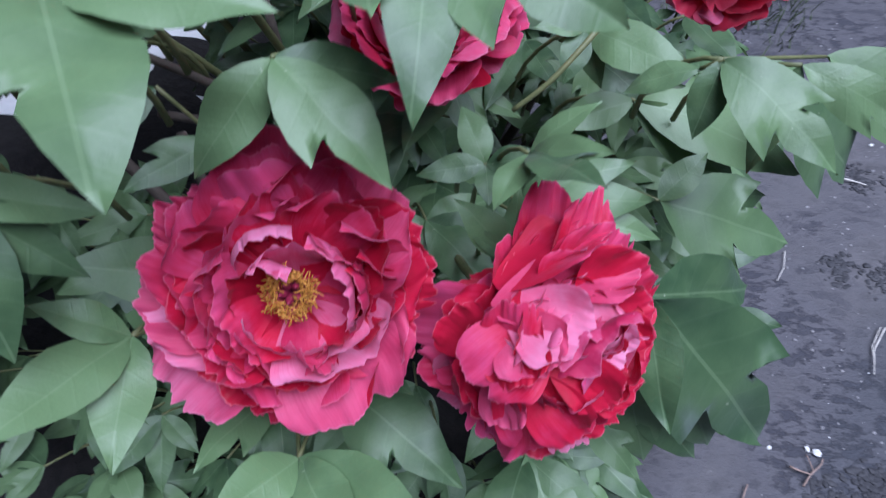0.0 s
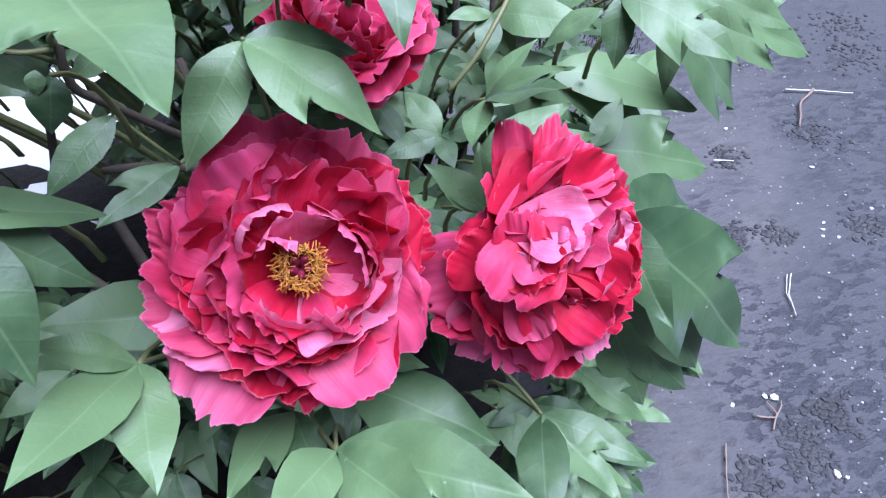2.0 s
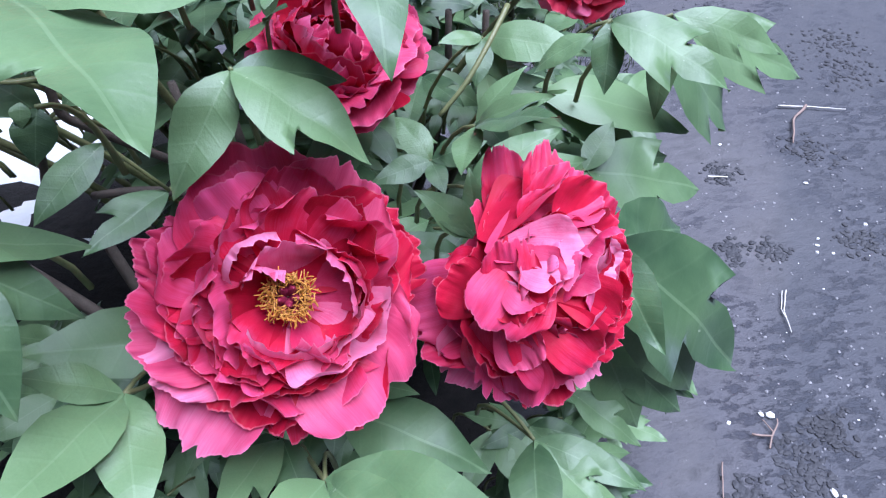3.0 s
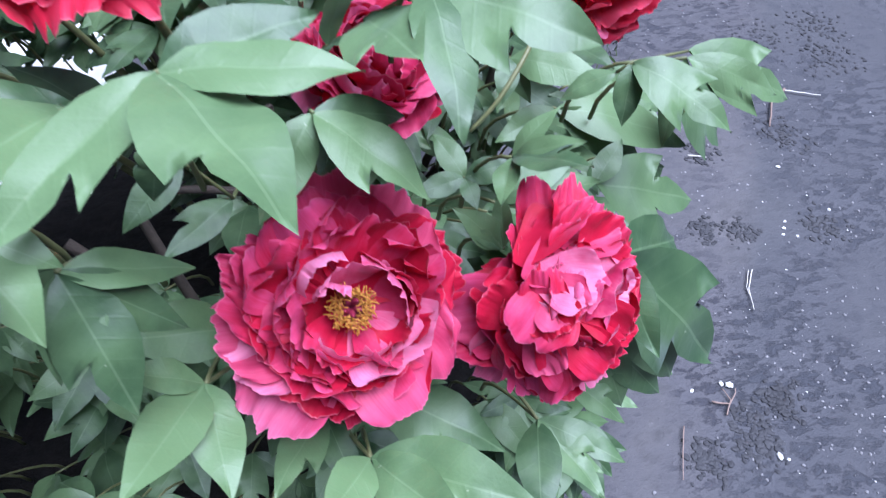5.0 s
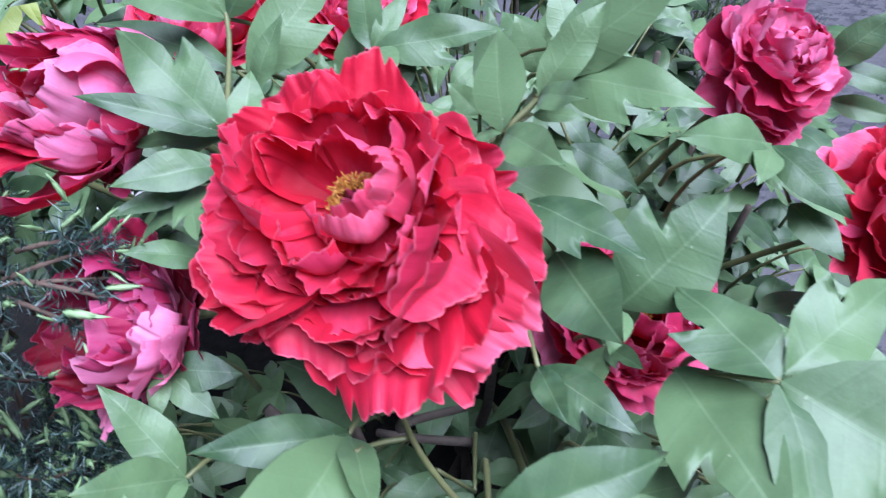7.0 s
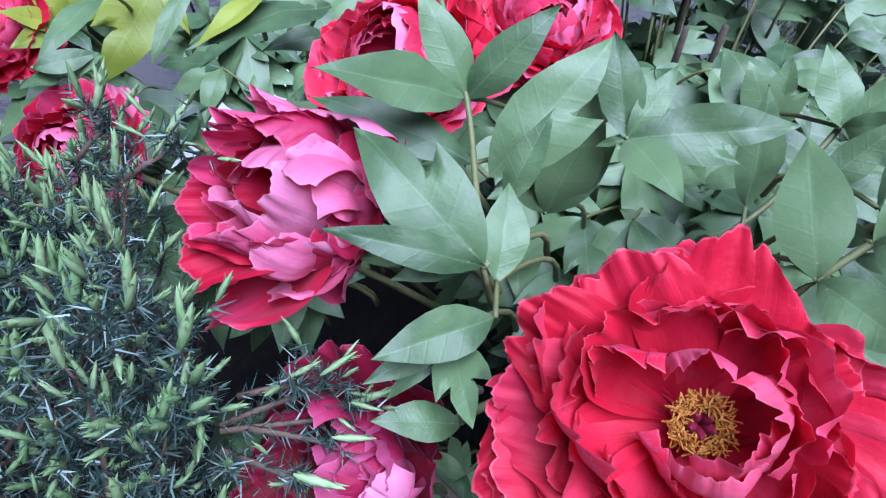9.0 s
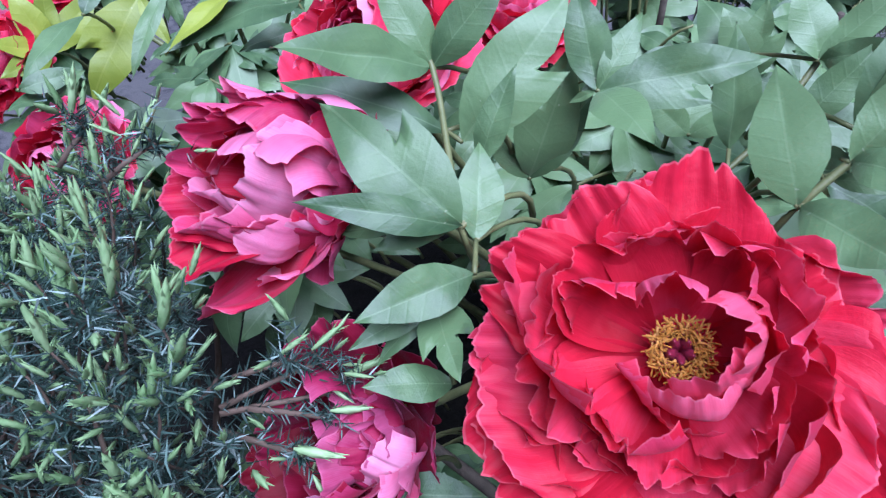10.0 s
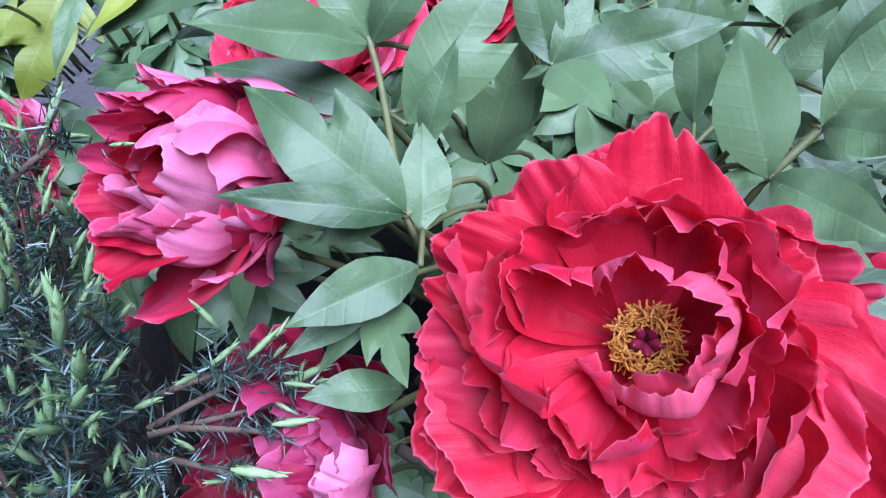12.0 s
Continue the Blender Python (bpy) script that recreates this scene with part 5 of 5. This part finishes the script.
# ---- juniper ----
def juniper():
    rnd = random.Random(21)
    foot = Vector((-0.80, 0.62, 0.0))
    shrub = empty_thing("juniper_shrub", foot, "dense juniper shrub with blue-green needles and fresh light green shoots", "shrub")
    nv, nf, sv, sf = [], [], [], []

    def needle(p, d, length, width):
        s = d.orthogonal().normalized()
        s = Matrix.Rotation(rnd.uniform(0, 6.28), 3, d) @ s
        o = len(nv)
        nv.extend([p - s * width, p + s * width, p + d * length * 0.6 + s * width * 0.7, p + d * length, p + d * length * 0.6 - s * width * 0.7])
        nf.append((o, o + 1, o + 2, o + 3, o + 4))

    def shoot(p, d, length):
        """A plump young spindle of a shoot, with a few scale tips standing off it."""
        side = d.orthogonal().normalized()
        other = d.cross(side)
        o = len(sv)
        fat = length * rnd.uniform(0.07, 0.105)
        for k, (t, r) in enumerate(((0, 0.35), (0.16, 0.8), (0.38, 1.0), (0.62, 0.85), (0.84, 0.45), (1.0, 0.06))):
            for q in range(5):
                g = 1.2566 * q + 0.5 * k
                sv.append(p + d * length * t + (math.cos(g) * side + math.sin(g) * other) * fat * r)
        for k in range(5):
            for q in range(5):
                n = (q + 1) % 5
                sf.append((o + 5 * k + q, o + 5 * k + n, o + 5 * k + 5 + n, o + 5 * k + 5 + q))
        for k in range(11):
            g = Matrix.Rotation(rnd.uniform(0, 6.28), 3, d) @ side
            base = p + d * length * rnd.uniform(0.0, 0.78) + g * fat * 0.6
            w = g.cross(d).normalized() * fat * 0.36
            m = len(sv)
            sv.extend([base - w, base + w, base + (d + g * rnd.uniform(0.20, 0.50)).normalized() * length * rnd.uniform(0.18, 0.28)])
            sf.append((m, m + 1, m + 2))

    wood_v, wood_f = [], []
    for k in range(JUNIPERS):
        y = rnd.uniform(0.24, 0.80)
        x = rnd.uniform(-1.0, -0.395 - max(0, y - 0.57) * 0.75)
        if ((x + 0.70) / 0.36) ** 2 + ((y - 0.53) / 0.31) ** 2 > 1:
            y = 0.53 + (y - 0.53) * 0.6
        z = 1.025 - 0.5 * max(0, -0.85 - x) - max(0, -0.435 - x) * 0.05 - max(0, x + 0.435) * 1.6 - max(0, 0.50 - y) * 1.1 - max(0, y - 0.62) * 0.35
        z += 0.05 * noise.noise((x * 14, y * 14, 5.0)) - abs(rnd.gauss(0, 0.045))
        top = Vector((x, y, z))
        outw = Vector((0.45 * (1 + (x + 0.4) * 2) + rnd.uniform(-0.35, 0.35), (y - 0.55) * 0.9 + rnd.uniform(-0.45, 0.45), 0.85)).normalized()
        length = rnd.uniform(0.11, 0.19)
        start = top - outw * length
        if k < len(SPRIGS):
            start, top = (Vector(p) for p in SPRIGS[k])
            outw = (top - start).normalized()
        elif k < len(SPRIGS) + 90:
            # the flank below the blooms
            top = Vector((rnd.uniform(-0.52, -0.39), rnd.uniform(0.44, 0.57), rnd.uniform(0.74, 0.86)))
            start = top - Vector((0.5, 0.1, 0.8)) * length * 0.8
        line = bezier(start, start + outw * length * 0.4 + Vector((0, 0, -0.01)), top - Vector((0, 0, 0.03)), top, 9)
        for i in range(8):
            p, q = line[i], line[i + 1]
            d = (q - p).normalized()
            for r in range(15):
                x = rnd.random()
                g = Matrix.Rotation(rnd.uniform(0, 6.28), 3, d) @ d.orthogonal().normalized()
                needle(p.lerp(q, x), (g + d * rnd.uniform(0.2, 0.9)).normalized(), rnd.uniform(0.008, 0.015), 0.00055)
            if i > 1 and rnd.random() < 0.75:
                g = Matrix.Rotation(rnd.uniform(0, 6.28), 3, d) @ d.orthogonal().normalized()
                way = (g * 0.9 + d + Vector((0.35, -0.15, 0.25))).normalized()
                sub = rnd.uniform(0.012, 0.035)
                for r in range(13):
                    g2 = Matrix.Rotation(rnd.uniform(0, 6.28), 3, way) @ way.orthogonal().normalized()
                    needle(q + way * sub * rnd.random(), (g2 + way * 0.6).normalized(), rnd.uniform(0.007, 0.012), 0.0005)
                if rnd.random() < 0.8:
                    shoot(q + way * sub, (way + Vector((0, 0, 0.25))).normalized(), rnd.uniform(0.012, 0.025))
        shoot(top, (outw + Vector((0, 0, 0.3))).normalized(), rnd.uniform(0.020, 0.033))
        me = tube([Vector(p) for p in line], [0.0022 - 0.0002 * i for i in range(9)], 4)
        o = len(wood_v)
        wood_v.extend(v.co.copy() for v in me.vertices)
        wood_f.extend(tuple(o + i for i in f.vertices) for f in me.polygons)
        bpy.data.meshes.remove(me)
    for k in range(26):
        a, r = rnd.uniform(0, 6.283), rnd.uniform(0.1, 0.28)
        tip = foot + Vector((r * math.cos(a), r * math.sin(a), rnd.uniform(0.5, 0.85)))
        me = tube(bezier(foot, foot + Vector((0.3 * r * math.cos(a), 0.3 * r * math.sin(a), 0.3)), tip - Vector((0, 0, 0.1)), tip, 8), [0.009 - 0.0009 * i for i in range(8)], 5)
        o = len(wood_v)
        wood_v.extend(v.co.copy() for v in me.vertices)
        wood_f.extend(tuple(o + i for i in f.vertices) for f in me.polygons)
        bpy.data.meshes.remove(me)
    for name, v, f, mat, lab in (("needle_mass", nv, nf, NEEDLE, "short sharp blue-green needles"), ("shoot_mass", sv, sf, SHOOT, "plump light green young shoots"), ("branch_wood", wood_v, wood_f, WOOD, "thin brown branches")):
        me = bpy.data.meshes.new(name)
        me.from_pydata([p - foot for p in v], [], f)
        ob = part(name, smooth(me) if name != "needle_mass" else me, mat, shrub, lab)
        ob["kind"] = "stuff"


JUNIPERS = 1150
# long sprigs that reach over the blooms: foot and tip
SPRIGS = [((-0.432, 0.592, 0.921), (-0.380, 0.619, 0.934)), ((-0.432, 0.589, 0.920), (-0.365, 0.610, 0.918)), ((-0.417, 0.592, 0.919), (-0.374, 0.594, 0.907)), ((-0.422, 0.604, 0.934), (-0.394, 0.613, 0.943)), ((-0.427, 0.578, 0.925), (-0.389, 0.571, 0.915)), ((-0.500, 0.706, 0.982), (-0.475, 0.727, 0.998)), ((-0.529, 0.715, 0.986), (-0.513, 0.733, 1.009))]
juniper()


# ---- small things on the path ----
def stone_mesh(seed, flat):
    rnd = random.Random(seed)
    bm = bmesh.new()
    bmesh.ops.create_icosphere(bm, subdivisions=1, radius=1)
    for v in bm.verts:
        v.co *= rnd.uniform(0.7, 1.15)
        v.co.z *= flat
    me = bpy.data.meshes.new("stone")
    bm.to_mesh(me)
    bm.free()
    return me


def scatter(name, seed, count, spots, size, flat, mat, label, category):
    """Loose crumbs, joined: past counting. spots: (x, y, radius) of the places where they lie thickest."""
    rnd = random.Random(seed)
    shapes = [stone_mesh(seed + k, flat) for k in range(4)]
    verts, faces = [], []
    for k in range(count):
        x, y, r = rnd.choice(spots)
        a, q = rnd.uniform(0, 6.283), r * math.sqrt(rnd.random()) * rnd.uniform(0.3, 1)
        x, y, s = x + q * math.cos(a), y + q * math.sin(a), size * rnd.uniform(0.35, 1) ** 1.6
        turn = rnd.uniform(0, 6.283)
        o = len(verts)
        z = ground_at(x, y)
        for v in shapes[rnd.randrange(4)].vertices:
            c, n = math.cos(turn), math.sin(turn)
            verts.append((x + s * (c * v.co.x * 1.3 - n * v.co.y), y + s * (n * v.co.x * 1.3 + c * v.co.y), z + s * (v.co.z + 0.3 * flat)))
        m = shapes[0]
        faces.extend(tuple(o + i for i in f.vertices) for f in m.polygons)
    me = bpy.data.meshes.new(name)
    me.from_pydata(verts, [], faces)
    return tagged(part(name, me, mat), label, category, kind="stuff")


WHOLE = [(0.951, 0.944, 0.9), (1.162, 1.684, 0.9), (0.845, 0.416, 0.5), (0.634, 2.529, 0.6)]
CRUST = [(0.666, 0.506, 0.07), (0.785, 0.976, 0.05), (0.745, 0.532, 0.06), (0.655, 0.456, 0.06), (0.539, 0.452, 0.06), (0.877, 0.950, 0.06), (0.902, 1.223, 0.06), (1.337, 1.671, 0.14), (1.469, 1.534, 0.14), (1.088, 0.934, 0.08), (1.147, 1.247, 0.1), (1.528, 1.684, 0.14), (1.268, 2.001, 0.2)]
scatter("crumbs", 41, 1500, CRUST, 0.0075, 0.5, CRUMB, "dark damp crumbs of earth strewn over the path", "crumbs")
scatter("gravel", 42, 1400, WHOLE, 0.004, 0.6, PEBBLE, "small grey gravel strewn over the path", "gravel")
scatter("chips", 43, 70, WHOLE, 0.0024, 0.6, CHALK, "tiny white chips lying on the path", "chips")


def rod_thing(name, points, radius, mat, label, category):
    """A dry stick or straw lying on the ground through the given places."""
    pts = [Vector((x, y, 0.006 + radius + ground_at(x, y))) for x, y in points]
    fine = []
    for a, b in zip(pts, pts[1:]):
        for k in range(4):
            p = a.lerp(b, k / 4)
            fine.append(p + Vector((noise.noise(p * 30), noise.noise(p * 30 + Vector((5, 0, 0))), 0)) * radius * 1.5)
    fine.append(pts[-1])
    return tagged(part(name, tube(fine, [radius * (1 - 0.5 * i / len(fine)) for i in range(len(fine))], 6), mat), label, category)


rod_thing("twig", [(1.183, 1.435), (1.268, 1.404), (1.347, 1.369)], 0.0028, STRAW, "thin pale dry stalk lying on the path", "twig")
rod_thing("twig", [(1.252, 1.414), (1.183, 1.356), (1.127, 1.272)], 0.0042, TWIG, "short bent brown twig lying on the path", "twig")
rod_thing("straw", [(0.840, 0.838), (0.808, 0.791), (0.791, 0.738)], 0.0016, STRAW, "folded pale straw lying on the path", "straw")
rod_thing("straw", [(0.832, 0.838), (0.805, 0.796), (0.800, 0.765)], 0.0012, STRAW, "thin pale straw lying on the path", "straw")
rod_thing("straw", [(0.687, 1.008), (0.676, 0.965), (0.657, 0.934)], 0.0012, STRAW, "thin pale straw lying on the path", "straw")
rod_thing("straw", [(0.859, 1.214), (0.882, 1.206), (0.902, 1.197)], 0.0025, STRAW, "thin pale straw lying on the path", "straw")
rod_thing("twig", [(0.602, 0.558), (0.634, 0.546), (0.660, 0.574)], 0.0022, TWIG, "small tangled brown twig beside a white stone", "twig")
rod_thing("twig", [(0.618, 0.527), (0.639, 0.553), (0.634, 0.580)], 0.0018, TWIG, "small tangled brown twig beside a white stone", "twig")
rod_thing("straw", [(0.523, 0.522), (0.499, 0.474), (0.478, 0.426)], 0.0016, TWIG, "thin grey straw lying on the path", "straw")

for k, (x, y, s) in enumerate([(0.655, 0.585, 0.013), (0.641, 0.592, 0.008), (0.984, 0.941, 0.007), (0.998, 0.960, 0.006), (0.972, 0.923, 0.006), (1.004, 0.912, 0.006), (0.679, 0.430, 0.01), (0.692, 0.421, 0.006), (0.576, 0.590, 0.006), (1.078, 1.134, 0.008), (0.951, 1.325, 0.008), (1.131, 0.976, 0.007)]):
    me = stone_mesh(300 + k, 0.65)
    ob = tagged(part("white_stone", me, CHALK), "small rough white stone lying on the path", "stone", "white stones on the path")
    z = ground_at(x, y)
    ob.matrix_basis = Matrix.Translation((x, y, z + 0.25 * s)) @ Matrix.Rotation(k * 1.3, 4, "Z") @ Matrix.Diagonal((s * 0.85, s * 0.7, s * 0.7, 1))


def weeds():
    """Low grass and moss at the far rim of the bed."""
    rnd = random.Random(77)
    verts, faces = [], []
    for k in range(5200):
        x, y = rnd.gauss(0.72, 0.20), rnd.gauss(2.25, 0.26)
        if x > 0.98 + 0.25 * (y - 2.0) + rnd.gauss(0, 0.03) or x < 0.1:
            continue
        h, a = rnd.uniform(0.015, 0.07), rnd.uniform(0, 6.283)
        w = Vector((math.cos(a), math.sin(a), 0)) * rnd.uniform(0.001, 0.0025)
        lean = Vector((rnd.uniform(-0.6, 0.6), rnd.uniform(-0.6, 0.6), 1)) * h
        p, o = Vector((x, y, LEVEL - 0.004)), len(verts)
        verts.extend([p - w, p + w, p + lean * 0.6 + w * 0.8, p + lean * 0.6 - w * 0.8, p + lean + Vector((lean.x, lean.y, 0)) * 0.4])
        faces.extend([(o, o + 1, o + 2, o + 3), (o + 3, o + 2, o + 4)])
    me = bpy.data.meshes.new("grass")
    me.from_pydata(verts, [], faces)
    tagged(part("grass", me, GRASS), "low dull green grass and weeds by the bed", "grass", kind="stuff")


weeds()
